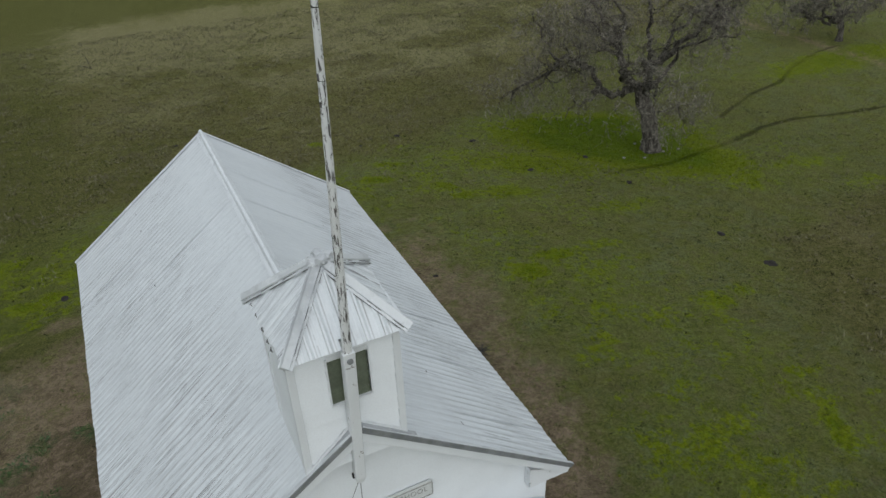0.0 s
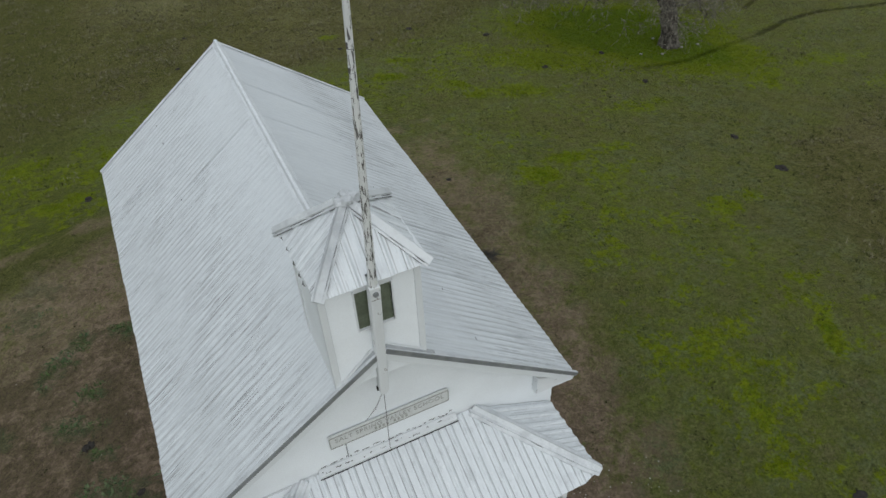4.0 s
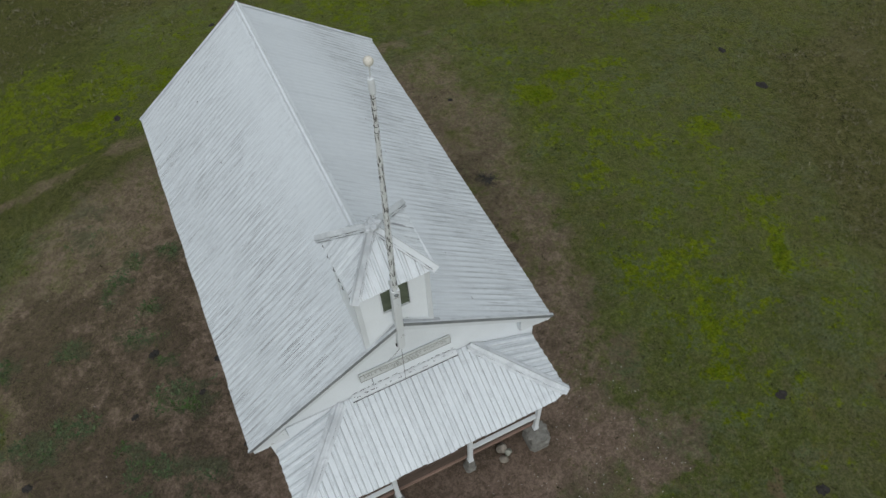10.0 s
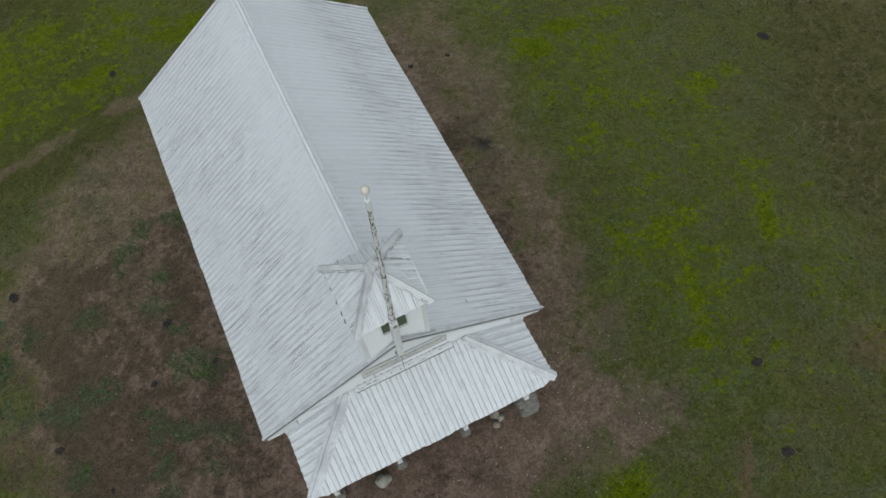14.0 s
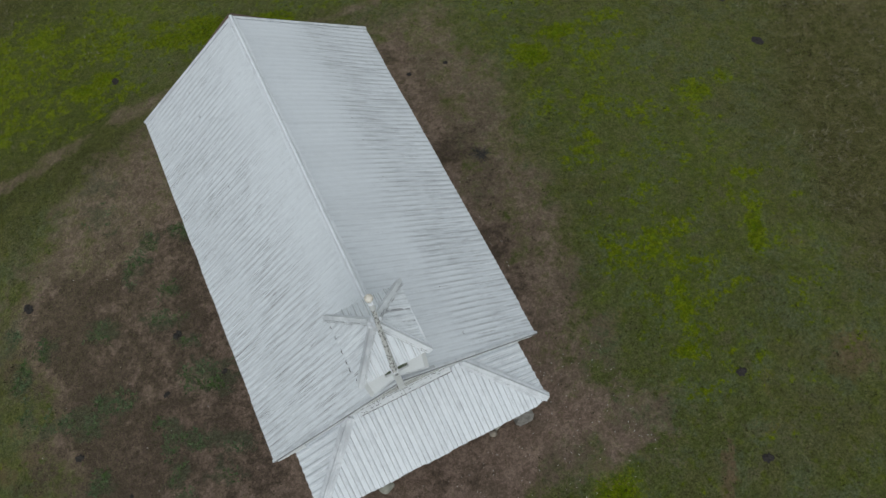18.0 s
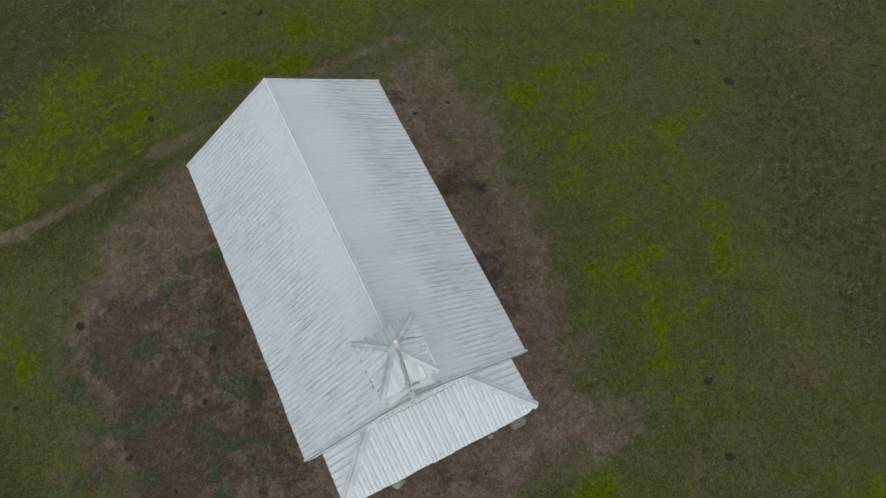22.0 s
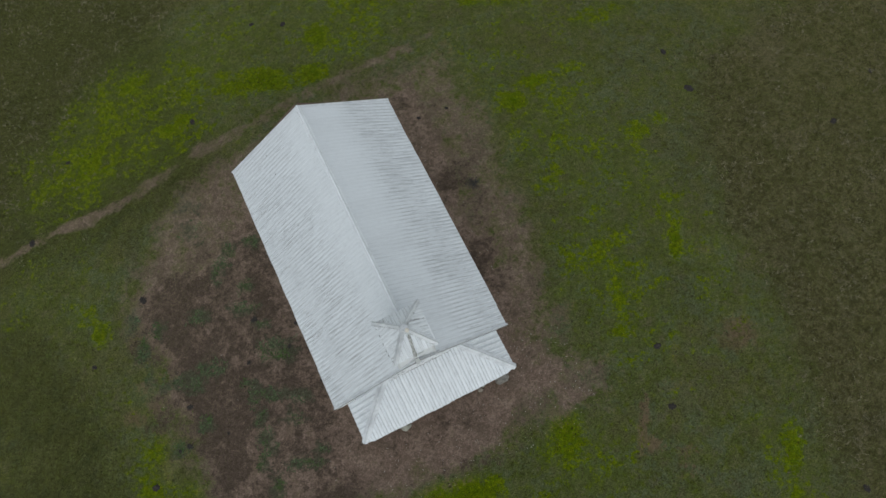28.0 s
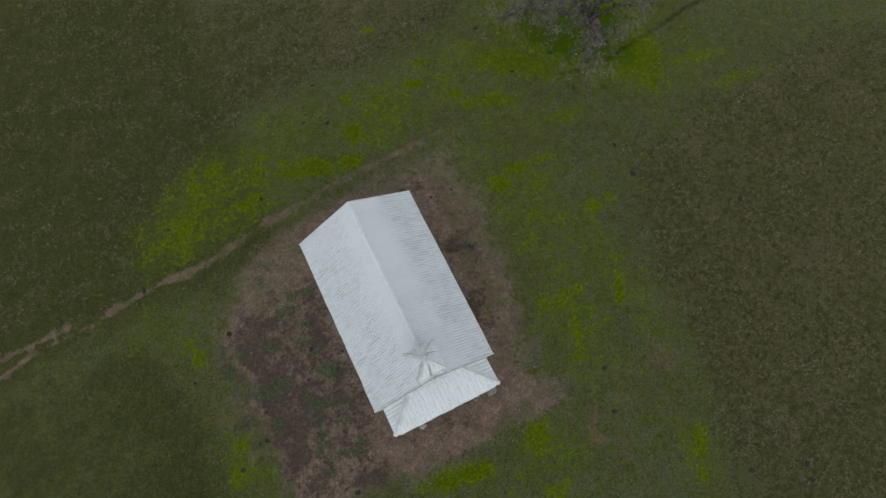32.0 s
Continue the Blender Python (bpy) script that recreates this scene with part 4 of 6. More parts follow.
def lettering(text, size, x, z, width, parent):
    cu = bpy.data.curves.new("lettering", "FONT")
    cu.body, cu.size, cu.extrude, cu.align_x = text, size, 0.002, "CENTER"
    cu.space_character = 1.12
    tmp = bpy.data.objects.new("tmp", cu)
    me = bpy.data.meshes.new_from_object(tmp)
    bpy.data.objects.remove(tmp)
    bm = bmesh.new()
    bm.from_mesh(me)
    bmesh.ops.remove_doubles(bm, verts=bm.verts, dist=1e-5)
    xs = [v.co.x for v in bm.verts]
    k = min(1.35, width / (max(xs) - min(xs)))
    left = set(bm.verts)
    while left:                      # one part for each letter
        todo, piece = [left.pop()], set()
        while todo:
            v = todo.pop()
            piece.add(v)
            for e in v.link_edges:
                o = e.other_vert(v)
                if o in left:
                    left.discard(o)
                    todo.append(o)
        index = {v: i for i, v in enumerate(piece)}
        ring = [tuple(index[v] for v in f.verts) for f in bm.faces if f.verts[0] in piece]
        ob = part_from("letter", [Vector((v.co.x * k, v.co.y, v.co.z)) for v in index], ring, LETTER, parent)
        ob.matrix_basis = pose(x, -0.049, z, 90, 0, 0)
    bm.free()


lettering("SALT SPRING VALLEY SCHOOL", 0.125, (S0 + S1) / 2, 0.118, 1.66, board)
for x0 in (-0.22, 0.07):
    for k in range(4):
        box_part("date_bar", (x0 + k * 0.06, -0.051, 0.05), (x0 + 0.035 + k * 0.06, -0.044, 0.10), LETTER, board, 0.0)
for x, z0 in ((-0.66, -0.36),):
    v, f = tube([(x, -0.02, z0 - 0.02), (x, -0.02, 0.02)], [0.008, 0.008], 6)
    part_from("support_rod", v, f, GREYMETAL, board)


# ---------------------------------------------------------------- ground
def lattice(seed):
    return np.random.RandomState(seed).rand(256, 256)


def value_noise(x, y, scale, seed):
    g = lattice(seed)
    u, v = np.asarray(x) / scale + 100.3, np.asarray(y) / scale + 57.7
    i, j = np.floor(u).astype(int), np.floor(v).astype(int)
    a, b = u - i, v - j
    a, b = a * a * (3 - 2 * a), b * b * (3 - 2 * b)
    q = lambda di, dj: g[(i + di) % 256, (j + dj) % 256]
    return (q(0, 0) * (1 - a) + q(1, 0) * a) * (1 - b) + (q(0, 1) * (1 - a) + q(1, 1) * a) * b


def fbm(x, y, scale, seed, octaves=4):
    out, amp, total = 0, 1.0, 0
    for k in range(octaves):
        out = out + amp * value_noise(x, y, scale / 2**k, seed + k)
        total += amp
        amp *= 0.55
    return out / total


def smooth(a, b, v):
    t = np.clip((v - a) / (b - a), 0, 1)
    return t * t * (3 - 2 * t)


def line_gap(x, y, pts):
    """Distance to a polyline."""
    best = np.full(np.shape(x), 1e9)
    for (x0, y0), (x1, y1) in zip(pts[:-1], pts[1:]):
        dx, dy = x1 - x0, y1 - y0
        t = np.clip(((x - x0) * dx + (y - y0) * dy) / (dx * dx + dy * dy), 0, 1)
        best = np.minimum(best, np.hypot(x - x0 - t * dx, y - y0 - t * dy))
    return best


def inside(x, y, pts):
    """Signed distance to a polygon, positive inside."""
    hit = np.zeros(np.shape(x), bool)
    for (x0, y0), (x1, y1) in zip(pts, pts[1:] + pts[:1]):
        c = ((y0 > y) != (y1 > y)) & (x < (x1 - x0) * (y - y0) / (y1 - y0 + 1e-9) + x0)
        hit ^= c
    d = line_gap(x, y, pts + pts[:1])
    return np.where(hit, d, -d)


def blobs(x, y, spots):
    """Soft patches: centre, half length, half width, turn in degrees, strength."""
    out = np.zeros(np.shape(x))
    for cx, cy, a, b, deg, k in spots:
        c, s = math.cos(radians(deg)), math.sin(radians(deg))
        u, v = (x - cx) * c + (y - cy) * s, -(x - cx) * s + (y - cy) * c
        out = np.maximum(out, k * np.exp(-((u / a) ** 2 + (v / b) ** 2) * 0.42))
    return out


# outlines of the bare earth, the trodden yard, the old arc and the rough pasture to the east
BARE = [(-3.7, 11.2), (-4.6, 10.1), (-5.4, 9.3), (-6.6, 8.9), (-7.9, 9.1), (-9.3, 8.7), (-9.9, 7.9), (-9.9, 6.3), (-9.4, 5.0), (-9.7, 3.5), (-9.2, 2.1), (-8.8, 1.1), (-9.2, -0.3),
        (-9.1, -1.6), (-7.3, -2.5), (-5.2, -2.3), (-3.9, -2.8), (-2.1, -3.1), (-0.9, -3.3), (0.6, -3.2), (2.2, -3.1), (3.1, -2.4), (4.2, -3.1), (5.2, -3.2), (5.1, -2.3), (4.7, -1.4),
        (4.2, -0.2), (4.4, 1.0), (4.7, 2.3), (4.8, 3.7), (4.9, 5.5), (5.1, 7.4), (5.2, 9.3), (5.1, 11.1), (5.0, 12.4), (4.1, 12.2), (2.8, 11.6), (1.0, 12.6), (-0.3, 13.1), (-1.9, 12.7),
        (-3.2, 11.7)]
YARD = [(-4.0, 13.0), (-6.0, 12.4), (-8.0, 11.9), (-9.1, 10.2), (-10.2, 8.6), (-10.6, 6.0), (-10.5, 3.2), (-9.8, 0.6), (-10.3, -1.3), (-6.6, -3.1), (-4.1, -3.2), (-1.5, -3.8), (2.0, -4.0),
        (3.4, -3.3), (5.6, -3.6), (6.2, -2.5), (5.7, -0.9), (6.2, 1.6), (6.9, 3.4), (7.3, 5.9), (7.6, 8.5), (7.6, 11.5), (7.7, 14.0), (5.4, 13.9), (2.3, 13.9), (0.0, 13.8)]
ARC = [(-15.9, 13.1), (-13.6, 14.2), (-11.6, 15.4), (-9.8, 17.7), (-8.1, 19.5), (-5.7, 20.9), (-3.5, 21.6), (-0.7, 21.6), (1.7, 21.6), (4.5, 20.8), (7.7, 20.7), (11.1, 20.9), (13.8, 22.9),
        (40, 34), (60, 90), (-70, 90), (-70, 12.5)]
RIGHT = [(10.6, -11.3), (11.2, -8.9), (11.8, -6.8), (12.2, -5.0), (12.7, -3.1), (13.2, -0.6), (13.8, 1.9), (15.3, 5.6), (17.3, 7.9), (21.3, 9.6), (25.9, 10.8), (31.2, 10.4), (36.9, 9.3),
        (90, 8), (90, -60), (8, -60)]
# wheel tracks and narrow cattle trails
TRACK = [(-60, 12.0), (-24.3, 12.4), (-22.2, 12.4), (-20.0, 12.7), (-18.2, 12.8), (-16.2, 12.7), (-14.7, 13.0), (-13.0, 13.1), (-11.2, 13.1), (-9.4, 13.0), (-8.1, 13.0), (-6.4, 13.4), (-4.8, 13.7)]
TRACK_BACK = [(-4.8, 13.7), (-3.0, 13.7), (-1.4, 13.9), (0.9, 14.2), (2.9, 14.2), (4.8, 14.3), (6.8, 14.5), (8.3, 14.8)]
TRACK_TWIN = [(-60, 15.0), (-24.0, 13.8), (-22.0, 13.3), (-19.8, 13.3), (-17.7, 13.2)]
TRAILS = ([(7.5, 15.2), (8.5, 14.9), (9.8, 14.6), (11.1, 14.3), (12.9, 14.3), (14.8, 14.3), (16.2, 14.7), (18.8, 14.4), (21.6, 15.0), (23.5, 15.2), (25.8, 15.7), (27.7, 15.7), (30.4, 14.9),
        (33.1, 14.5), (35.5, 13.7)],
          [(25.2, 17.7), (26.7, 18.3), (28.7, 19.1), (31.4, 19.6), (33.8, 20.9), (36.9, 22.0), (39.1, 22.3)])
# soft patches: centre, half length, half width, turn, strength
LUSH_NORTH = [(2.3, 16.9, 0.49, 0.7, -27, 0.9), (1.4, 15.0, 0.7, 0.45, -27, 0.9), (-0.8, 15.8, 1.12, 0.52, -32, 0.9), (-2.2, 16.1, 0.77, 0.42, -27, 0.9), (-2.5, 17.0, 0.35, 0.28, -27, 0.9),
        (-5.6, 15.4, 0.63, 0.35, -27, 0.9), (-7.9, 18.2, 0.49, 0.91, -7, 0.75), (-6.4, 18.7, 0.84, 0.56, 18, 0.75), (-9.1, 15.7, 0.35, 0.7, -47, 0.9), (-9.7, 15.3, 0.28, 0.35, -27, 0.9),
        (-4.8, 15.6, 0.35, 0.28, -27, 0.9), (2.9, 19.4, 0.28, 0.38, -27, 0.9), (8.2, 19.8, 0.56, 0.24, -27, 0.9), (7.2, 18.4, 0.7, 0.28, -27, 0.9), (9.6, 15.3, 0.49, 0.28, -27, 0.9),
        (9.3, 16.5, 0.42, 0.24, -57, 0.9)]
LUSH_OAK = [(6.3, 23.9, 0.35, 0.24, -27, 0.7), (9.6, 21.5, 0.28, 0.21, -27, 0.7), (19.8, 18.1, 2.3, 0.9, -27, 1.6), (18.7, 20.0, 2.6, 1.0, -27, 1.6), (21.2, 16.5, 0.77, 0.84, -27, 1.0),
        (22.2, 15.8, 0.49, 0.56, -27, 0.9), (15.5, 21.3, 0.77, 0.42, -27, 0.8), (14.5, 21.7, 0.35, 0.24, -27, 0.7), (18.4, 15.8, 0.49, 0.31, -27, 0.9), (21.4, 15.0, 1.05, 0.28, -17, 0.7),
        (20.7, 11.4, 0.28, 0.49, -27, 0.9), (20.3, 13.9, 0.84, 0.28, -27, 0.7), (16.9, 15.4, 0.63, 0.35, -27, 0.6), (21.7, 13.2, 0.35, 0.24, -27, 0.6)]
LUSH_EAST = [(8.8, 9.4, 0.45, 0.35, -27, 1), (10.0, 10.0, 0.7, 0.24, -12, 1), (13.0, 5.8, 0.42, 0.35, -27, 0.7), (14.0, 5.9, 0.35, 0.24, -27, 0.6), (11.8, 10.0, 0.84, 0.28, -27, 0.45),
        (8.5, 1.6, 0.28, 0.56, -27, 0.7), (8.2, -0.3, 0.28, 0.84, -27, 0.75), (11.4, 0.6, 0.24, 0.56, -27, 0.85), (7.2, 1.7, 0.24, 0.35, -27, 0.6), (12.2, 2.5, 0.21, 0.35, -27, 0.7),
        (6.2, 0.9, 0.28, 0.42, -27, 0.5), (7.5, -1.5, 0.56, 0.31, -27, 0.55), (8.2, 0.8, 0.28, 0.35, -27, 0.6), (9.9, 13.1, 0.28, 0.7, -7, 0.55), (9.1, 16.8, 0.28, 0.49, -27, 0.6),
        (12.3, 5.4, 0.35, 0.7, -7, 0.5)]
LUSH_SOUTH = [(3.7, -4.0, 0.52, 1.18, -27, 0.8), (2.8, -4.4, 0.42, 0.42, -27, 0.7), (3.1, -7.1, 0.7, 0.49, -27, 0.5), (10.9, -8.2, 0.31, 0.77, -27, 0.8),
        (10.2, -9.5, 0.24, 0.49, -27, 0.85), (10.9, -7.7, 0.24, 0.31, -27, 0.6), (-0.7, -4.2, 1.12, 0.42, -22, 1), (0.4, -4.4, 0.35, 0.31, -27, 0.9), (-1.7, -4.2, 0.49, 0.31, -27, 0.9),
        (-2.7, -3.9, 0.56, 0.28, -27, 0.7), (-11.1, 7.8, 0.35, 0.42, -27, 0.7), (-11.9, 8.8, 0.7, 0.49, -27, 0.45), (-10.3, 2.4, 0.49, 0.56, -27, 0.6), (-9.9, 0.4, 0.91, 0.49, -27, 0.55),
        (-11.1, 1.2, 0.49, 0.84, -27, 0.6), (-12.4, 14.8, 0.42, 0.35, -27, 0.5)]
LUSH_FAR = [(37.5, 20.5, 4.5, 1.0, 0, 1.0), (24.0, 12.2, 1.6, 0.5, -10, 0.6), (13.6, 17.0, 3.0, 1.0, -40, 0.8), (11.0, 15.0, 1.4, 0.5, -20, 0.8), (14.5, 12.0, 1.4, 0.5, -10, 0.6), (18.2, 17.0, 3.6, 1.6, -50, 1.7), (26.0, 9.4, 2.0, 0.5, -10, 0.5)]
# wide areas where green clumps are common
GREENISH = [(-6.0, 17.0, 5.4, 2.1, 14, 0.9), (5.5, 17.4, 5.5, 2.2, -5, 0.62), (17.0, 17.0, 6.5, 3.2, -25, 0.70), (10.0, 12.5, 3.5, 2.6, 0, 0.56), (9.8, 8.5, 2.2, 3.0, -20, 0.64), (8.6, 1.8, 1.9, 4.4, 0, 0.60), (11.6, 2.5, 1.1, 5.5, 6, 0.70),
            (3.2, -5.2, 2.4, 1.2, 0, 0.55), (-10.6, 2.0, 1.2, 3.4, 0, 0.44), (10.6, -8.5, 0.8, 2.4, 0, 0.5), (-12.4, 10.6, 2.6, 2.6, 0, 0.38), (-11.8, 5.5, 1.4, 2.6, 0, 0.32)]
WEEDS_NEAR = [(-5.2, 8.5, 0.31, 0.42, -27, 0.9), (-5.0, 6.7, 0.24, 0.31, -27, 0.9), (-5.7, 8.1, 0.21, 0.56, -27, 0.9), (-5.2, 5.9, 0.31, 0.21, -27, 0.9), (-5.6, 6.1, 0.35, 0.24, -27, 0.9),
        (-7.2, 6.5, 0.35, 0.21, -27, 0.9), (-8.9, 6.7, 0.28, 0.31, -27, 0.9), (-5.0, 5.0, 0.28, 0.14, -27, 0.9), (-4.8, 3.8, 0.56, 0.35, -27, 0.9), (-6.3, 3.0, 0.28, 0.21, -27, 0.9),
        (-6.3, 2.4, 0.24, 0.28, -27, 0.9), (-5.7, 2.3, 0.56, 0.24, -27, 0.9), (-6.4, 1.6, 0.28, 0.28, -27, 0.9), (-6.5, 1.0, 0.28, 0.28, -27, 0.9), (-6.4, 0.5, 0.24, 0.21, -27, 0.9),
        (-5.2, 1.0, 0.35, 0.24, -27, 0.9)]
WEEDS_WEST = [(-6.8, 0.1, 0.21, 0.35, -27, 0.9), (-6.6, -1.0, 0.24, 0.42, -27, 0.9), (-8.4, 4.2, 0.63, 0.28, -27, 0.9), (-9.7, 6.3, 0.21, 0.42, -27, 0.9), (-9.7, 7.6, 0.21, 0.49, -27, 0.9),
        (-9.8, 5.2, 0.17, 0.35, -27, 0.9), (-9.3, 4.5, 0.42, 0.21, -27, 0.9), (-7.4, 4.3, 0.42, 0.28, -27, 0.9), (-4.7, -0.4, 0.28, 0.17, -27, 0.9), (-4.7, 1.7, 0.35, 0.21, -27, 0.9),
        (-8.4, 2.4, 0.28, 0.24, -27, 0.9), (-9.6, 2.0, 0.35, 0.21, -27, 0.9), (-5.5, -0.6, 0.56, 0.17, -27, 0.9), (-4.1, 8.5, 0.35, 0.21, -27, 0.9), (-6.3, 10.2, 0.91, 0.49, -27, 0.5),
        (-6.3, 11.4, 0.7, 0.49, -27, 0.5)]
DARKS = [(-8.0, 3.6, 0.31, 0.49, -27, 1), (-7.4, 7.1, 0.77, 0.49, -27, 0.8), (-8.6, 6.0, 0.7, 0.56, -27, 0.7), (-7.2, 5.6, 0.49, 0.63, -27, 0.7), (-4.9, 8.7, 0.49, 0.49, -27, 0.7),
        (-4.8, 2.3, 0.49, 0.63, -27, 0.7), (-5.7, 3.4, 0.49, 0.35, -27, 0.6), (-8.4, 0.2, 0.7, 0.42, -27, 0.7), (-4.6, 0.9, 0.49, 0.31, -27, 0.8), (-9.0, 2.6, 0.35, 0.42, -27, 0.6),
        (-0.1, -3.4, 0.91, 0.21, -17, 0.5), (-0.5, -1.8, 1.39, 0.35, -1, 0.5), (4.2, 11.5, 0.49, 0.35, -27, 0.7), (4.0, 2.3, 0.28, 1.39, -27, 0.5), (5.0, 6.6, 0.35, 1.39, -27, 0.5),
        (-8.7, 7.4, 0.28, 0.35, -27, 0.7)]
REDS = [(-7.7, -0.3, 1.05, 0.56, -27, 0.8), (-10.9, 3.9, 0.49, 0.31, -27, 0.7), (-10.1, 4.9, 0.35, 0.28, -27, 0.6), (-9.9, 3.9, 0.35, 0.28, -27, 0.7), (11.6, -3.7, 0.56, 0.49, -27, 0.8),
        (8.9, -3.4, 0.21, 0.56, -27, 0.5), (6.4, -5.1, 0.17, 0.91, -37, 0.7), (6.4, -5.8, 0.28, 0.28, -27, 0.7), (12.3, -0.2, 0.35, 0.21, -27, 0.5), (-7.7, 27.5, 0.42, 0.31, -27, 0.9),
        (-7.3, 32.4, 0.35, 0.28, -27, 0.7), (7.3, -6.9, 0.42, 0.7, -27, 0.4), (-9.0, 4.8, 0.35, 0.21, -27, 0.6), (8.3, -4.2, 0.7, 0.21, -27, 0.4), (-5.8, 1.2, 0.42, 0.28, -27, 0.6),
        (-9.9, 7.0, 0.21, 0.42, -27, 0.6)]
STRAW = [(1.0, 47.5, 9.0, 2.2, -3, 0.8), (-5.0, 43.0, 4.0, 1.6, 10, 0.6), (12.0, 40.0, 6.0, 1.6, -8, 0.5), (-2.0, 33.0, 6.0, 1.4, 8, 0.25), (14.0, 34.0, 6.0, 1.6, -5, 0.5)]
FAR_PATH = [(39.6, 34.0), (39.2, 29.1), (38.3, 25.1), (38.2, 21.3), (38.6, 17.5), (41.0, 8.0)]


def cover(x, y):
    """What covers the ground: bare earth, lush green, rough dry grass and trodden trail, each 0 to 1."""
    n1, n2, n3 = fbm(x, y, 2.6, 11), fbm(x, y, 0.9, 21), fbm(x, y, 7.0, 31)
    wob = (n1 - 0.5) * 2.0 + (n2 - 0.5) * 1.1
    bare = smooth(-0.55, 0.75, inside(x, y, BARE) + 0.8 * wob)
    yard = (0.62 + 0.10 * smooth(6.0, 2.0, y) * smooth(0, 3, x) + 0.10 * smooth(7.5, 9.5, y) * smooth(-2, -4, x)) * smooth(-1.0, 1.6, inside(x, y, YARD) + wob)
    dirt = np.maximum(bare, yard)
    trk = np.minimum(np.minimum(line_gap(x, y, TRACK), line_gap(x, y, TRACK_TWIN)), np.minimum(line_gap(x, y, TRACK_BACK) - 0.05, line_gap(x, y, FAR_PATH) - 0.5))
    dirt = np.maximum(dirt, (0.72 - 0.13 * smooth(-11, -8, x)) * smooth(0.45, 0.05, trk + (n2 - 0.5) * 0.9) * smooth(0.18, 0.40, n1))
    lush = np.maximum(blobs(x, y, LUSH_NORTH + LUSH_OAK + LUSH_EAST + LUSH_SOUTH + LUSH_FAR), 0.95 * blobs(x, y, GREENISH) * (0.55 + 0.9 * (n1 - 0.3)))
    lush = np.clip(lush, 0, 1.6) * (1 - 0.7 * bare) * (1 - 0.7 * smooth(-11.4, -14.0, x) * smooth(10.5, 8.0, y))
    right = 0.85 * smooth(-1.2, 2.2, inside(x, y, RIGHT) + (n1 - 0.5) * 3.0 + (n2 - 0.5) * 1.4)
    behind = 0.9 * smooth(-0.9, 1.5, inside(x, y, ARC) + (n1 - 0.5) * 1.4 + (n2 - 0.5) * 1.0)
    dry = np.maximum(right, 0.85 * behind) * (1 - 0.6 * smooth(0.4, 0.8, lush)) * (1 - dirt)
    dry = dry + np.clip(blobs(x, y, STRAW) + 0.6 * smooth(33, 46, y + (n3 - 0.5) * 6) + 0.42 * smooth(19, 25, y) * smooth(-8, 1, x) * smooth(0.40, 0.55, n1), 0, 1) * smooth(0.3, 0.8, dry)
    trail = np.zeros(np.shape(x))
    for pts, deep in zip(TRAILS, (0.62, 0.62)):
        trail = np.maximum(trail, deep * smooth(0.22, 0.06, line_gap(x, y, pts) + (n2 - 0.5) * 0.14) * (0.34 + 0.66 * smooth(14, 20, x)) * (0.6 + 0.4 * smooth(0.35, 0.5, n1)))
    return dirt, lush, dry, trail


def details(x, y):
    """Yard weeds, darker soil, reddish bare patches and dark rough pasture, each 0 to 1."""
    n1, n3 = fbm(x, y, 2.6, 51), fbm(x, y, 7.0, 35)
    corner = smooth(-1.0, 3.0, y - 53.0 + (n3 - 0.5) * 6) * smooth(22, 8, x)
    low_left = (0.60 + 0.6 * (n1 - 0.35)) * smooth(-10.8, -14.0, x + 0.20 * (y - 6) + (n3 - 0.5) * 4 + (n1 - 0.5) * 2) * smooth(13.5, 9.0, y)
    left = 0.45 * smooth(-9.5, -12.5, x + (n1 - 0.5) * 2)
    back = 0.55 * smooth(19.5, 23.0, y + (n1 - 0.5) * 3) * smooth(8, -2, x) * smooth(33, 28, y)
    near_back = 0.75 * smooth(-1.0, -6.0, x) * smooth(9.0, 13.0, y)
    low_left = np.maximum(np.maximum(low_left, near_back), np.maximum(left, back))
    rough = np.maximum(corner, np.maximum(low_left, 0.35 * smooth(0.52, 0.62, n3)))
    soil = inside(x, y, BARE)
    # darker earth across the west yard, then in a strip by the east wall
    dark_soil = (0.60 + 0.34 * smooth(0.46, 0.58, fbm(x, y, 1.5, 131))) * smooth(-2.6, -4.6, x + (n1 - 0.5) * 2) * smooth(11.0, 7.5, y) * smooth(-1.2, 0.5, soil + (n1 - 0.5) * 2)
    dark_soil = np.maximum(dark_soil, (0.30 + 0.35 * smooth(0.44, 0.58, fbm(x, y, 1.7, 151))) * smooth(2.8, 3.3, x) * smooth(0.3, 2.5, y) * smooth(-1.2, 0.4, soil))
    return blobs(x, y, WEEDS_NEAR + WEEDS_WEST), np.maximum(blobs(x, y, DARKS), dark_soil), blobs(x, y, REDS), rough


def height(x, y):
    """A low knoll: highest under the schoolhouse, falling gently on all sides, with a hill far behind."""
    r = np.hypot(x, y - 4.5)
    steep = 0.045 + 0.04 * np.clip((y + 3) / 9, 0, 1)
    knoll = 0.22 - steep * (np.logaddexp(0.0, (r - 5.0) * 1.5) - np.logaddexp(0.0, (r - 25.0) * 1.5)) / 1.5
    away = smooth(3.5, 9, r)
    bumps = (fbm(x, y, 1.6, 61) - 0.5) * 0.10 + (fbm(x, y, 0.5, 71, 2) - 0.5) * 0.05
    hill = 0.00045 * np.clip(y - 45, 0, 400) ** 2 * 0.6
    return bumps * (0.35 + 0.65 * away) + knoll + np.minimum(hill, 60)


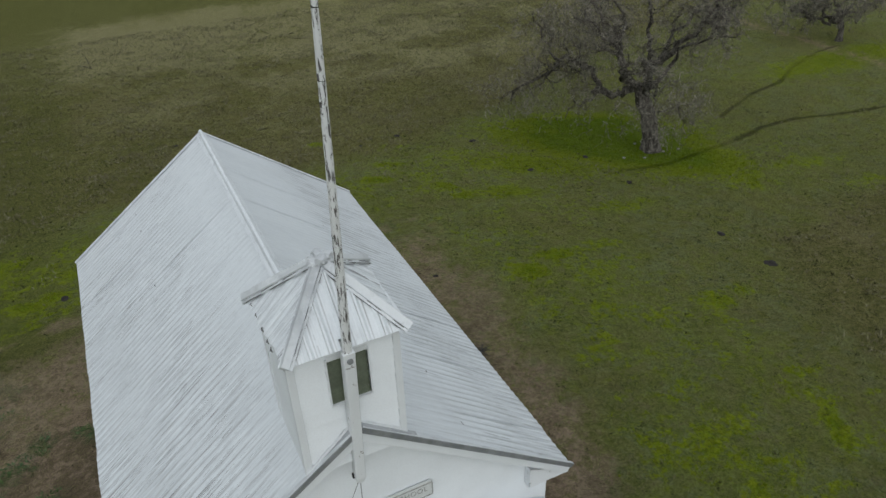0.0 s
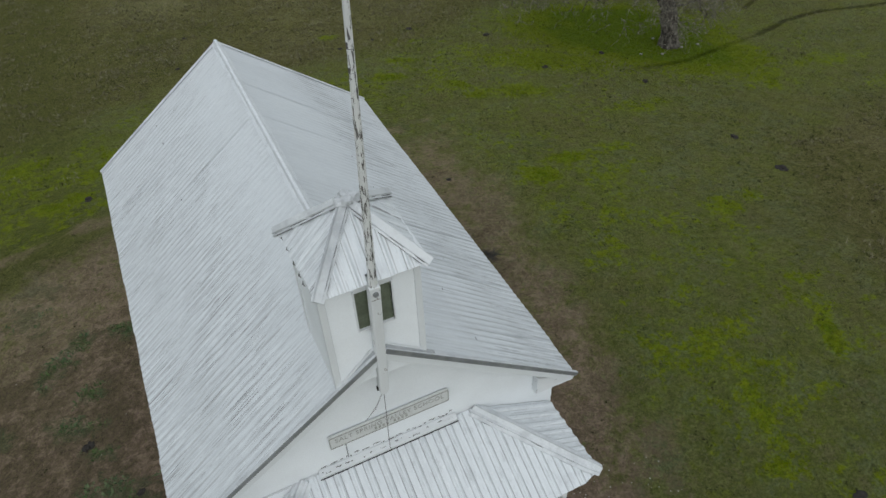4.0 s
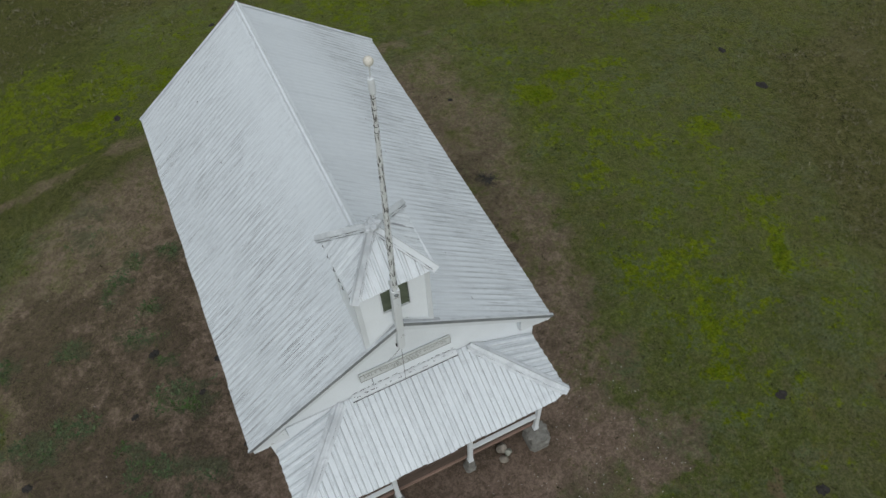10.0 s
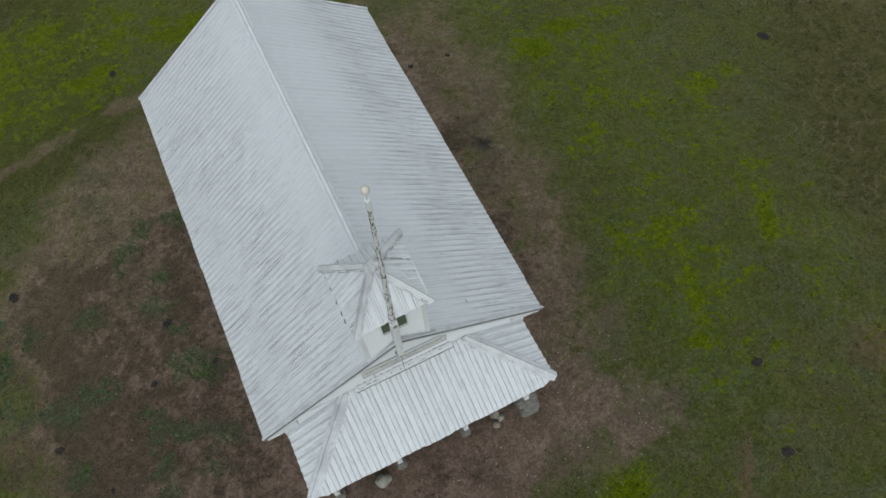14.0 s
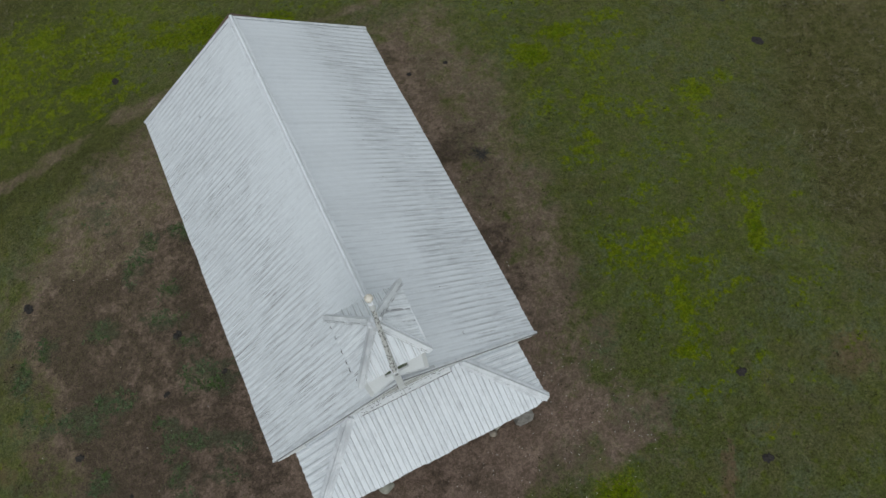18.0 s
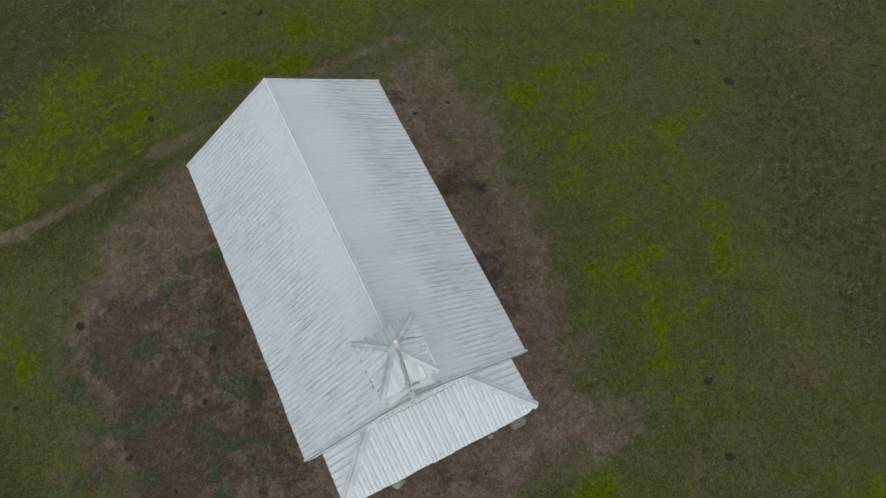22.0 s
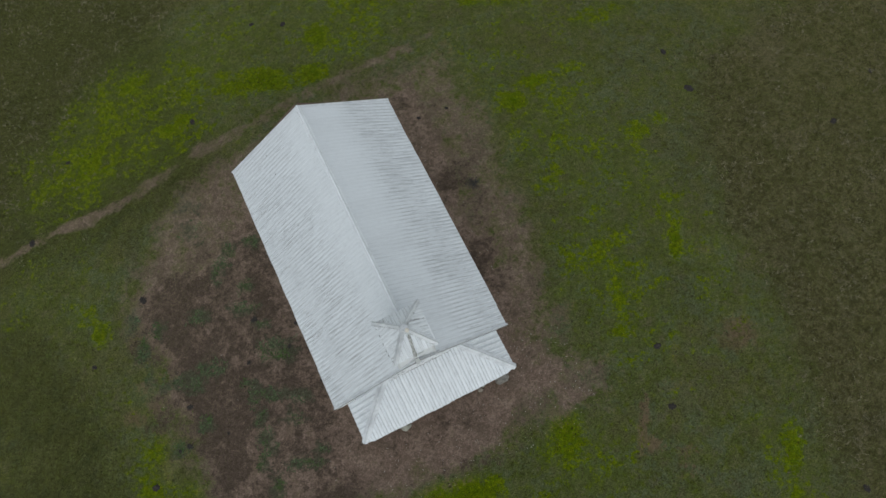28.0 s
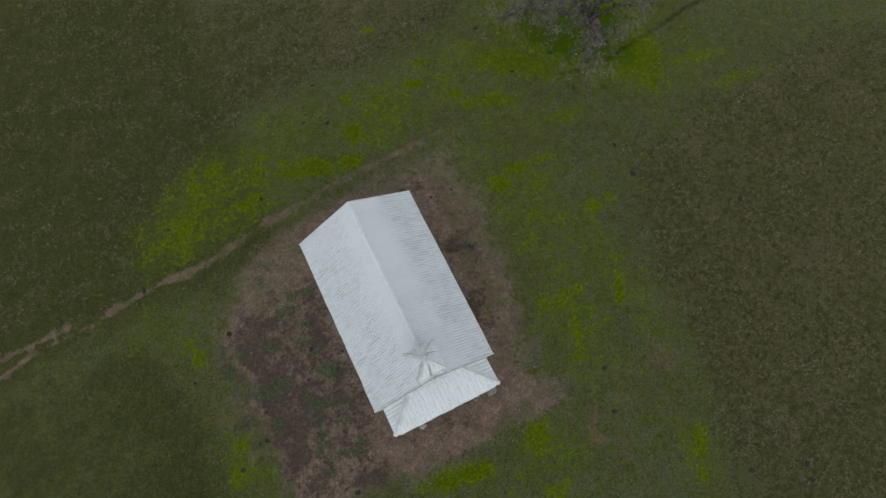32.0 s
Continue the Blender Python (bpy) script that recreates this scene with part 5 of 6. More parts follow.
def axis(lo, hi, step):
    mid = list(np.arange(lo, hi + 1e-6, step))
    out, s = [], step
    p = hi
    while p < 2500:
        s *= 1.22
        p += s
        out.append(p)
    neg, s, p = [], step, lo
    while p > -2500:
        s *= 1.22
        p -= s
        neg.append(p)
    return np.array(neg[::-1] + mid + out)


gx, gy = axis(-24, 32, 0.15), axis(-15, 44, 0.15)
X, Y = np.meshgrid(gx, gy, indexing="ij")
Z = height(X, Y)
nx, ny = len(gx), len(gy)
me = bpy.data.meshes.new("ground")
co = np.stack([X, Y, Z], -1).reshape(-1, 3).astype(np.float32)
me.vertices.add(nx * ny)
me.vertices.foreach_set("co", co.ravel())
idx = np.arange(nx * ny).reshape(nx, ny)
quads = np.stack([idx[:-1, :-1], idx[1:, :-1], idx[1:, 1:], idx[:-1, 1:]], -1).reshape(-1, 4)
me.loops.add(quads.size)
me.loops.foreach_set("vertex_index", quads.ravel().astype(np.int32))
me.polygons.add(len(quads))
me.polygons.foreach_set("loop_start", np.arange(0, quads.size, 4, dtype=np.int32))
me.polygons.foreach_set("use_smooth", np.ones(len(quads), bool))
me.update(calc_edges=True)
masks = cover(X, Y)
att = me.attributes.new("cover", "FLOAT_COLOR", "POINT")
att.data.foreach_set("color", np.stack(masks, -1).reshape(-1).astype(np.float32))

att = me.attributes.new("detail", "FLOAT_COLOR", "POINT")
att.data.foreach_set("color", np.stack(details(X, Y), -1).reshape(-1).astype(np.float32))

g_mat, n, l, b = material("pasture_ground")
at, at2 = n.new("ShaderNodeAttribute"), n.new("ShaderNodeAttribute")
at.attribute_name, at2.attribute_name = "cover", "detail"
sep, sep2 = n.new("ShaderNodeSeparateColor"), n.new("ShaderNodeSeparateColor")
l.new(at.outputs["Color"], sep.inputs[0])
l.new(at2.outputs["Color"], sep2.inputs[0])
P = place(n, l)
big, mid = (noise_of(n, l, P, s, 5, 0.62) for s in (0.35, 1.7))
small, tiny = noise_of(n, l, P, 6.0, 8, 0.78), noise_of(n, l, place(n, l, (1, 1, 1), (9, 4, 0)), 17.0, 7, 0.8)
blade = noise_of(n, l, place(n, l, (9, 26, 9), (0, 0, 0), (0, 0, 25)), 1.0, 5, 0.7)
patchy = noise_of(n, l, place(n, l, (1, 1, 1), (31, 12, 0)), 0.9, 6, 0.7)
clump = noise_of(n, l, place(n, l, (1, 1, 1), (3, 52, 0)), 3.1, 5, 0.66)
region = noise_of(n, l, place(n, l, (1, 1, 1), (81, 22, 0)), 0.28, 4, 0.6)


def cells(scale, shift):
    """A random grey for each small clump of blades."""
    q = n.new("ShaderNodeTexVoronoi")
    q.voronoi_dimensions = "2D"
    q.inputs["Scale"].default_value = scale
    l.new(place(n, l, (1, 1, 1), shift), q.inputs["Vector"])
    c = n.new("ShaderNodeSeparateColor")
    l.new(q.outputs["Color"], c.inputs[0])
    return c.outputs[0], q.outputs["Distance"]


grain, _ = cells(21.0, (3, 1, 0))
coarse, _ = cells(9.0, (13, 7, 0))
fleck, dot = cells(4.0, (5, 17, 0))
fine_grain, _ = cells(48.0, (2, 3, 0))
grass = mix(n, l, span(n, l, mid, 0.38, 0.62), (0.060, 0.075, 0.020), (0.086, 0.095, 0.036))
grass = mix(n, l, span(n, l, patchy, 0.46, 0.56, 0.0, 0.8), grass, (0.084, 0.100, 0.060))
grass = mix(n, l, span(n, l, region, 0.50, 0.62, 0.0, 0.55), grass, (0.086, 0.078, 0.036))
grass = mix(n, l, span(n, l, small, 0.50, 0.62, 0.0, 0.6), grass, (0.105, 0.098, 0.052))
grass = mix(n, l, span(n, l, noise_of(n, l, place(n, l, (1, 1, 1), (44, 2, 0)), 2.0, 6, 0.72), 0.53, 0.62, 0.0, 0.6), grass, (0.094, 0.082, 0.054))
grass = mix(n, l, span(n, l, clump, 0.53, 0.62, 0.0, 0.55), grass, (0.080, 0.100, 0.006))
grass = mix(n, l, span(n, l, tiny, 0.50, 0.58, 0.0, 0.8), grass, (0.030, 0.036, 0.010))
grass = mix(n, l, span(n, l, tiny, 0.44, 0.38, 0.0, 0.55), grass, (0.115, 0.115, 0.055))
grass = mix(n, l, 1.0, grass, (0.85, 0.87, 0.83), "MULTIPLY")
lushc = mix(n, l, span(n, l, small, 0.42, 0.60), (0.056, 0.090, 0.001), (0.096, 0.122, 0.001))
lushc = mix(n, l, span(n, l, tiny, 0.51, 0.60, 0.0, 0.75), lushc, (0.030, 0.042, 0.005))
dryc = mix(n, l, span(n, l, small, 0.42, 0.60), (0.045, 0.041, 0.016), (0.090, 0.080, 0.043))
dryc = mix(n, l, span(n, l, patchy, 0.45, 0.62, 0.0, 0.7), dryc, (0.060, 0.060, 0.024))
dryc = mix(n, l, span(n, l, region, 0.52, 0.64, 0.0, 0.45), dryc, (0.100, 0.084, 0.054))
dryc = mix(n, l, span(n, l, blade, 0.58, 0.70, 0.0, 0.6), dryc, (0.15, 0.138, 0.088))
dryc = mix(n, l, span(n, l, tiny, 0.50, 0.58, 0.0, 0.85), dryc, (0.022, 0.021, 0.011))
dryc = mix(n, l, span(n, l, clump, 0.52, 0.62, 0.0, 0.7), dryc, (0.024, 0.024, 0.011))
dryc = mix(n, l, span(n, l, clump, 0.45, 0.38, 0.0, 0.3), dryc, (0.105, 0.097, 0.058))
roughc = mix(n, l, span(n, l, clump, 0.42, 0.60), (0.024, 0.029, 0.009), (0.041, 0.045, 0.015))
roughc = mix(n, l, span(n, l, tiny, 0.50, 0.58, 0.0, 0.7), roughc, (0.018, 0.019, 0.007))
dirtc = mix(n, l, span(n, l, mid, 0.34, 0.68), (0.136, 0.096, 0.078), (0.175, 0.126, 0.103))
dirtc = mix(n, l, span(n, l, patchy, 0.50, 0.62, 0.0, 0.5), dirtc, (0.072, 0.056, 0.043))
dirtc = mix(n, l, span(n, l, clump, 0.54, 0.62, 0.0, 0.35), dirtc, (0.060, 0.047, 0.037))
dirtc = mix(n, l, span(n, l, small, 0.50, 0.62, 0.0, 0.4), dirtc, (0.070, 0.055, 0.041))
dirtc = mix(n, l, span(n, l, tiny, 0.60, 0.70, 0.0, 0.4), dirtc, (0.16, 0.136, 0.11))
wander = math_node(n, l, "ADD", math_node(n, l, "MULTIPLY", math_node(n, l, "SUBTRACT", patchy, 0.5), 1.5), math_node(n, l, "MULTIPLY", math_node(n, l, "SUBTRACT", small, 0.5), 1.3))
wander = math_node(n, l, "ADD", wander, math_node(n, l, "MULTIPLY", math_node(n, l, "SUBTRACT", tiny, 0.5), 0.9))
wander = math_node(n, l, "ADD", wander, math_node(n, l, "MULTIPLY", math_node(n, l, "SUBTRACT", clump, 0.5), 1.2))


def edge(source, lo, hi, amount):
    """Ragged, blotchy borders for a cover mask."""
    shake = math_node(n, l, "MULTIPLY", wander, span(n, l, source, 0.0, 0.25, 0.0, amount))
    return span(n, l, math_node(n, l, "ADD", source, shake), lo, hi)


col = mix(n, l, edge(sep2.outputs[2], 0.30, 0.75, 1.0), grass, (0.100, 0.070, 0.046))
col = mix(n, l, edge(sep.outputs[2], 0.15, 0.85, 0.8), col, dryc)
col = mix(n, l, math_node(n, l, "MULTIPLY", edge(sep.outputs[2], 1.0, 1.7, 0.7), 0.7), col, (0.155, 0.142, 0.088))
col = mix(n, l, math_node(n, l, "MULTIPLY", edge(sep2.outputs[2], 0.30, 0.75, 1.4), 0.55), col, (0.105, 0.074, 0.050))
col = mix(n, l, math_node(n, l, "MULTIPLY", edge(at2.outputs["Alpha"], 0.25, 0.8, 0.9), 0.85), col, roughc)
col = mix(n, l, math_node(n, l, "MULTIPLY", edge(sep.outputs[1], 0.10, 0.50, 0.6), 0.42), col, (0.058, 0.088, 0.012))
col = mix(n, l, math_node(n, l, "MULTIPLY", edge(sep.outputs[1], 0.40, 0.58, 1.1), 0.95), col, lushc)
deepc = mix(n, l, span(n, l, tiny, 0.51, 0.60, 0.0, 0.6), (0.038, 0.076, 0.001), (0.020, 0.038, 0.003))
col = mix(n, l, math_node(n, l, "MULTIPLY", edge(sep.outputs[1], 0.85, 1.2, 0.7), 0.9), col, deepc)
col = mix(n, l, edge(sep.outputs[0], 0.2, 0.85, 0.9), col, dirtc)
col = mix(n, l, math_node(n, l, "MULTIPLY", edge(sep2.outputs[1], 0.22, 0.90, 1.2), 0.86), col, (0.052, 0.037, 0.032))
col = mix(n, l, math_node(n, l, "MULTIPLY", edge(sep2.outputs[0], 0.35, 0.75, 1.5), 0.50), col, (0.046, 0.062, 0.038))
col = mix(n, l, math_node(n, l, "MULTIPLY", at.outputs["Alpha"], 0.74), col, (0.028, 0.021, 0.013))
col = mix(n, l, 1.0, col, mix(n, l, span(n, l, grain, 0.0, 1.0), (0.90, 0.90, 0.90), (1.27, 1.27, 1.27)), "MULTIPLY")
col = mix(n, l, 1.0, col, mix(n, l, span(n, l, coarse, 0.0, 1.0), (0.90, 0.90, 0.90), (1.13, 1.13, 1.13)), "MULTIPLY")
col = mix(n, l, 1.0, col, mix(n, l, span(n, l, fine_grain, 0.0, 1.0), (0.86, 0.86, 0.86), (1.16, 1.16, 1.16)), "MULTIPLY")
spot = math_node(n, l, "MULTIPLY", span(n, l, math_node(n, l, "ADD", dot, math_node(n, l, "MULTIPLY", fleck, 0.6)), 0.24, 0.15), span(n, l, patchy, 0.46, 0.54))
col = mix(n, l, math_node(n, l, "MULTIPLY", spot, span(n, l, sep.outputs[0], 0.2, 0.7, 0.6, 0.3)), col, (0.012, 0.011, 0.008))
l.new(col, b.inputs["Base Color"])
b.inputs["Roughness"].default_value = 0.95
b.inputs["Specular IOR Level"].default_value = 0.0
fuzz = math_node(n, l, "MULTIPLY", span(n, l, at.outputs["Alpha"], 0.1, 0.7, 0.32, 0.0), span(n, l, sep.outputs[1], 0.35, 0.85, 1.0, 0.8))
l.new(fuzz, b.inputs["Sheen Weight"])
b.inputs["Sheen Roughness"].default_value = 0.5
b.inputs["Sheen Tint"].default_value = (0.52, 0.53, 0.17, 1)
relief(n, l, b, math_node(n, l, "ADD", small, math_node(n, l, "MULTIPLY", tiny, 0.6)), 0.8, 0.09)
me.materials.append(g_mat)
tagged(new("ground", me), "winter pasture with bare trodden yard earth and patchy green grass", "ground", kind="structure")


# ---------------------------------------------------------------- grass and weeds (uncountable)
def tint(name, c1, c2, c3):
    m, n, l, b = material(name)
    isl = n.new("ShaderNodeNewGeometry").outputs["Random Per Island"]
    v = noise_of(n, l, place(n, l), 1.3, 3)
    col = mix(n, l, span(n, l, isl, 0.0, 1.0), c1, c2)
    col = mix(n, l, span(n, l, v, 0.4, 0.7, 0, 0.7), col, c3)
    l.new(col, b.inputs["Base Color"])
    b.inputs["Roughness"].default_value = 0.9
    b.inputs["Specular IOR Level"].default_value = 0.0
    return m


def tufts(name, label, count, box4, want, mat, tall, wide, blades, lean, seed, comb=math.pi):
    """Blades of grass in clumps where want(x, y) is high; each blade a bent, tapered strip."""
    r = np.random.RandomState(seed)
    x = r.uniform(box4[0], box4[1], count * 6)
    y = r.uniform(box4[2], box4[3], count * 6)
    keep = r.rand(count * 6) < want(x, y)
    keep &= ~((np.abs(x) < 2.9) & (y > -1.35) & (y < 9.4))
    x, y = x[keep][:count], y[keep][:count]
    k = len(x)
    x, y = np.repeat(x, blades), np.repeat(y, blades)
    size = np.repeat(r.uniform(0.55, 1.25, k), blades) * r.uniform(0.7, 1.2, k * blades)
    a = np.repeat(r.uniform(0, 2 * math.pi, k), blades) + r.uniform(-comb, comb, k * blades)
    off = r.uniform(0, 0.6, k * blades) * wide * 4
    bx, by = x + np.cos(a) * off, y + np.sin(a) * off
    bz = height(bx, by) - 0.008
    dx, dy = np.cos(a), np.sin(a)
    w = wide * size * 0.5
    h = tall * size
    ln = lean * h * r.uniform(0.4, 1.3, k * blades)
    p = np.empty((k * blades, 5, 3), np.float32)
    for i, (t, s, g) in enumerate(((0, 1, 0), (0, -1, 0), (0.6, 0.75, 0.35), (0.6, -0.75, 0.35), (1.0, 0, 1.0))):
        p[:, i, 0] = bx - dy * w * s + dx * ln * g
        p[:, i, 1] = by + dx * w * s + dy * ln * g
        p[:, i, 2] = bz + h * t * (1 - min(0.8, 0.25 * lean) * g)
    me = bpy.data.meshes.new(name)
    me.vertices.add(k * blades * 5)
    me.vertices.foreach_set("co", p.ravel())
    base = np.arange(k * blades)[:, None] * 5
    tri = (base[:, :, None] + np.array([[0, 1, 3], [0, 3, 2], [2, 3, 4]])[None]).reshape(-1, 3)
    me.loops.add(tri.size)
    me.loops.foreach_set("vertex_index", tri.ravel().astype(np.int32))
    me.polygons.add(len(tri))
    me.polygons.foreach_set("loop_start", np.arange(0, tri.size, 3, dtype=np.int32))
    me.update(calc_edges=True)
    me.materials.append(mat)
    return tagged(new(name, me), label, "grass", kind="stuff")


GREEN_T = tint("short_grass_blades", (0.060, 0.080, 0.020), (0.165, 0.172, 0.078), (0.112, 0.104, 0.055))
LUSH_T = tint("lush_grass_blades", (0.068, 0.108, 0.001), (0.122, 0.152, 0.002), (0.082, 0.120, 0.002))
DRY_T = tint("dry_grass_blades", (0.105, 0.098, 0.055), (0.25, 0.232, 0.155), (0.085, 0.080, 0.042))
PALE_T = tint("pale_grass_blades", (0.12, 0.118, 0.062), (0.24, 0.23, 0.15), (0.10, 0.105, 0.045))
WEED_T = tint("weed_leaves", (0.050, 0.082, 0.040), (0.125, 0.160, 0.085), (0.055, 0.095, 0.022))
DARK_T = tint("dark_grass_blades", (0.025, 0.030, 0.012), (0.05, 0.052, 0.022), (0.03, 0.03, 0.015))
NEAR = (-20, 30, -13, 44)


def w_short(x, y):
    d, lu, dr, tr = cover(x, y)
    return (1 - d) * (1 - 0.9 * smooth(0.2, 0.6, lu)) * (1 - tr) * (0.35 + 0.65 * smooth(0.4, 0.6, fbm(x, y, 1.1, 81)))


def w_lush(x, y):
    d, lu, dr, tr = cover(x, y)
    return smooth(0.45, 0.8, lu + (fbm(x, y, 0.6, 111) - 0.5) * 1.4)


def w_dry(x, y):
    d, lu, dr, tr = cover(x, y)
    return np.clip(dr, 0, 1) * (0.12 + 0.88 * smooth(0.49, 0.62, fbm(x, y, 1.0, 91, 3))) * (0.7 + 0.3 * smooth(9, 17, np.hypot(x - 1, y - 5))) * (1 - tr) 


def w_pale(x, y):
    d, lu, dr, tr = cover(x, y)
    return (1 - d) * (1 - 0.85 * smooth(0.5, 0.9, lu)) * (1 - tr) * (0.12 + 0.88 * smooth(0.48, 0.60, fbm(x, y * 2.2, 1.6, 141, 3))) * smooth(11, 19, np.hypot(x, y - 4))


def w_dark(x, y):
    d, lu, dr, tr = cover(x, y)
    return (1 - d) * (0.25 + 0.75 * dr) * smooth(0.52, 0.66, fbm(x, y, 0.8, 101))


def w_speck(x, y):
    d, lu, dr, tr = cover(x, y)
    return (1 - 0.8 * d) * (0.2 + 0.8 * smooth(0.48, 0.62, fbm(x, y, 1.3, 121)))


def w_weed(x, y):
    return smooth(0.40, 0.85, blobs(x, y, WEEDS_NEAR + WEEDS_WEST) + (fbm(x, y, 0.35, 41) - 0.5) * 1.3)


tufts("short_grass", "short olive winter grass over the pasture", 30000, NEAR, w_short, GREEN_T, 0.07, 0.018, 5, 1.0, 1)
tufts("lush_grass", "bright green lush grass in patches", 16000, (-14, 24, -10, 23), w_lush, LUSH_T, 0.055, 0.012, 5, 0.9, 2)
tufts("dry_grass", "pale dry rough grass lying in the far pasture", 42000, (-26, 36, -15, 50), w_dry, DRY_T, 0.12, 0.012, 6, 1.2, 3, 1.6)
tufts("pale_grass", "pale dead blades standing among the green pasture", 26000, (-14, 44, 12, 50), w_pale, PALE_T, 0.10, 0.014, 4, 0.9, 9, 1.4)
tufts("dark_grass", "dark matted clumps in the pasture", 6000, (-24, 32, -15, 32), w_dark, DARK_T, 0.07, 0.018, 5, 0.8, 4)
tufts("dark_tufts", "tiny dark tufts sprinkled over the short grass", 3600, (-13, 18, -9, 22), w_speck, DARK_T, 0.035, 0.036, 5, 0.8, 6)
tufts("yard_weeds", "small grey-green weeds on the bare yard earth", 7000, (-12, 12, -6, 11), w_weed, WEED_T, 0.055, 0.036, 6, 1.2, 5)

# small pale pebbles on the yard
r = np.random.RandomState(8)
vs, fs = [], []
for k in range(420):
    if k < 340:
        x, y = r.uniform(-3, 5.4), r.uniform(-3.9, 0.0)
    else:
        x, y = r.choice([r.uniform(-10, -3.2), r.uniform(3.2, 4.5)]), r.uniform(-3, 10)
    if abs(x) < 2.9 and y > -1.5:
        continue
    s, z = r.uniform(0.007, 0.019), float(height(np.array([x]), np.array([y]))[0])
    o = len(vs)
    vs += [(x - s, y, z), (x, y - s, z), (x + s, y, z), (x, y + s * 0.8, z), (x + s * 0.2, y, z + s * 0.9)]
    fs += [(o, o + 1, o + 4), (o + 1, o + 2, o + 4), (o + 2, o + 3, o + 4), (o + 3, o, o + 4)]
PEB = plain("pale_pebble", (0.42, 0.40, 0.36), (0.55, 0.53, 0.49), 9, 0.9)
tagged(part_from("pebbles", vs, fs, PEB), "small pale pebbles on the yard earth", "pebbles", kind="stuff")


def ground_z(x, y):
    return float(height(np.array([float(x)]), np.array([float(y)]))[0])


# ---------------------------------------------------------------- trees
def oak(name, label, at, limbs, trunk_r, seed, twig_levels, heading, scale=1.0):
    """A bare oak: a leaning trunk and listed crooked limbs (side, up, depth), then branches and twigs grown from them."""
    rr = random.Random(seed)
    tree = thing(name, label, "tree", at)
    hx = Vector((math.cos(radians(heading)), math.sin(radians(heading)), 0))
    hy = Vector((-hx.y, hx.x, 0))
    T = lambda p: (hx * p[0] + hy * p[2]) * scale + Vector((0, 0, p[1] * scale))
    verts, faces = [], []
    tv, tf = [], []

    def put(path, radii, sides, v, f):
        a, b = tube(path, radii, sides)
        o = len(v)
        v.extend(a)
        f.extend(tuple(i + o for i in q) for q in b)

    def crooked(p, d, length, n, bend, droop):
        pts = [p.copy()]
        for k in range(n):
            d = (d + Vector((rr.uniform(-bend, bend), rr.uniform(-bend, bend), rr.uniform(-bend, bend) + droop))).normalized()
            p = p + d * (length / n)
            if p.z < 0.7:
                p.z = 0.7 + rr.uniform(0, 0.3)
            pts.append(p.copy())
        return pts, d

    def grow(p, d, length, r, level, verts, faces):
        n = (7, 6, 5)[min(level, 2)]
        pts, _ = crooked(p, d, length, n, 0.9, 0.02 if level < 1 else -0.10)
        radii = [r * (1 - 0.72 * k / n) for k in range(n + 1)]
        if level < 2:
            put(pts, radii, 6, verts, faces)
        else:
            put(pts, radii, 3, tv, tf)
        if level >= twig_levels:
            return
        kids = (6, 5, 3)[min(level, 2)]
        for k in range(kids):
            i = rr.randint(1, n)
            dd = (pts[i] - pts[i - 1]).normalized()
            side = Vector((rr.gauss(0, 1), rr.gauss(0, 1), rr.gauss(0, 0.8) + 0.15)).normalized()
            grow(pts[i], (dd * 0.6 + side).normalized(), length * rr.uniform(0.42, 0.66), max(0.0075, radii[i] * rr.uniform(0.40, 0.60)), level + 1, verts, faces)

    for pts, r0, r1, kids in limbs:
        verts, faces = [], []
        path = [T((p[0] * (0.92 if p[0] < 0 else 1.0) - 0.45 + 0.11 * max(0.0, p[1] - 2.3), p[1], p[2])) for p in pts]
        # finer, gnarled path
        fine = []
        for a, b in zip(path[:-1], path[1:]):
            for k in range(3):
                fine.append(a.lerp(b, k / 3) + Vector((rr.uniform(-1, 1), rr.uniform(-1, 1), rr.uniform(-1, 1))) * 0.24 * scale * (1 if fine else 0))
        fine.append(path[-1])
        m = len(fine) - 1
        radii = [(r0 + (r1 - r0) * (k / m) ** 0.7) * 0.72 * rr.uniform(0.8, 1.15) * scale for k in range(m + 1)]
        put(fine, radii, 9, verts, faces)
        for k in range(int(kids * 0.8)):
            i = min(m, int(m * (0.38 + 0.66 * rr.random())))
            dd = (fine[min(i + 1, m)] - fine[max(i - 1, 0)]).normalized()
            side = Vector((rr.gauss(0, 1), rr.gauss(0, 1), rr.gauss(0, 0.7) + 0.35)).normalized()
            grow(fine[i], (dd * 0.5 + side).normalized(), rr.uniform(1.1, 2.2) * scale, radii[i] * 0.46, 0, verts, faces)
        part_from("limb", verts, faces, BARK, tree, True)
    # flared trunk
    base = []
    lean = [(-0.10, -0.15, 0), (-0.12, 0.15, 0), (-0.18, 0.6, 0), (-0.26, 1.1, 0), (-0.42, 1.6, 0), (-0.66, 2.1, 0.0), (-0.90, 2.6, 0.0)]
    rad = [1.75, 1.3, 1.0, 0.90, 0.88, 1.0, 0.7]
    a, f = tube([T(p) for p in lean], [trunk_r * k * scale for k in rad], 18)
    for v in a:
        v += Vector((noise.noise(v * 1.7), noise.noise(v * 1.9 + Vector((3, 0, 0))), 0)) * trunk_r * 0.5 * scale
    part_from("trunk", a, f, TRUNK, tree, True)
    cr = part_from("crown", tv, tf, TWIG, tree)
    cr["label"] = "tangle of bare grey lichen-covered twigs"
    return tree


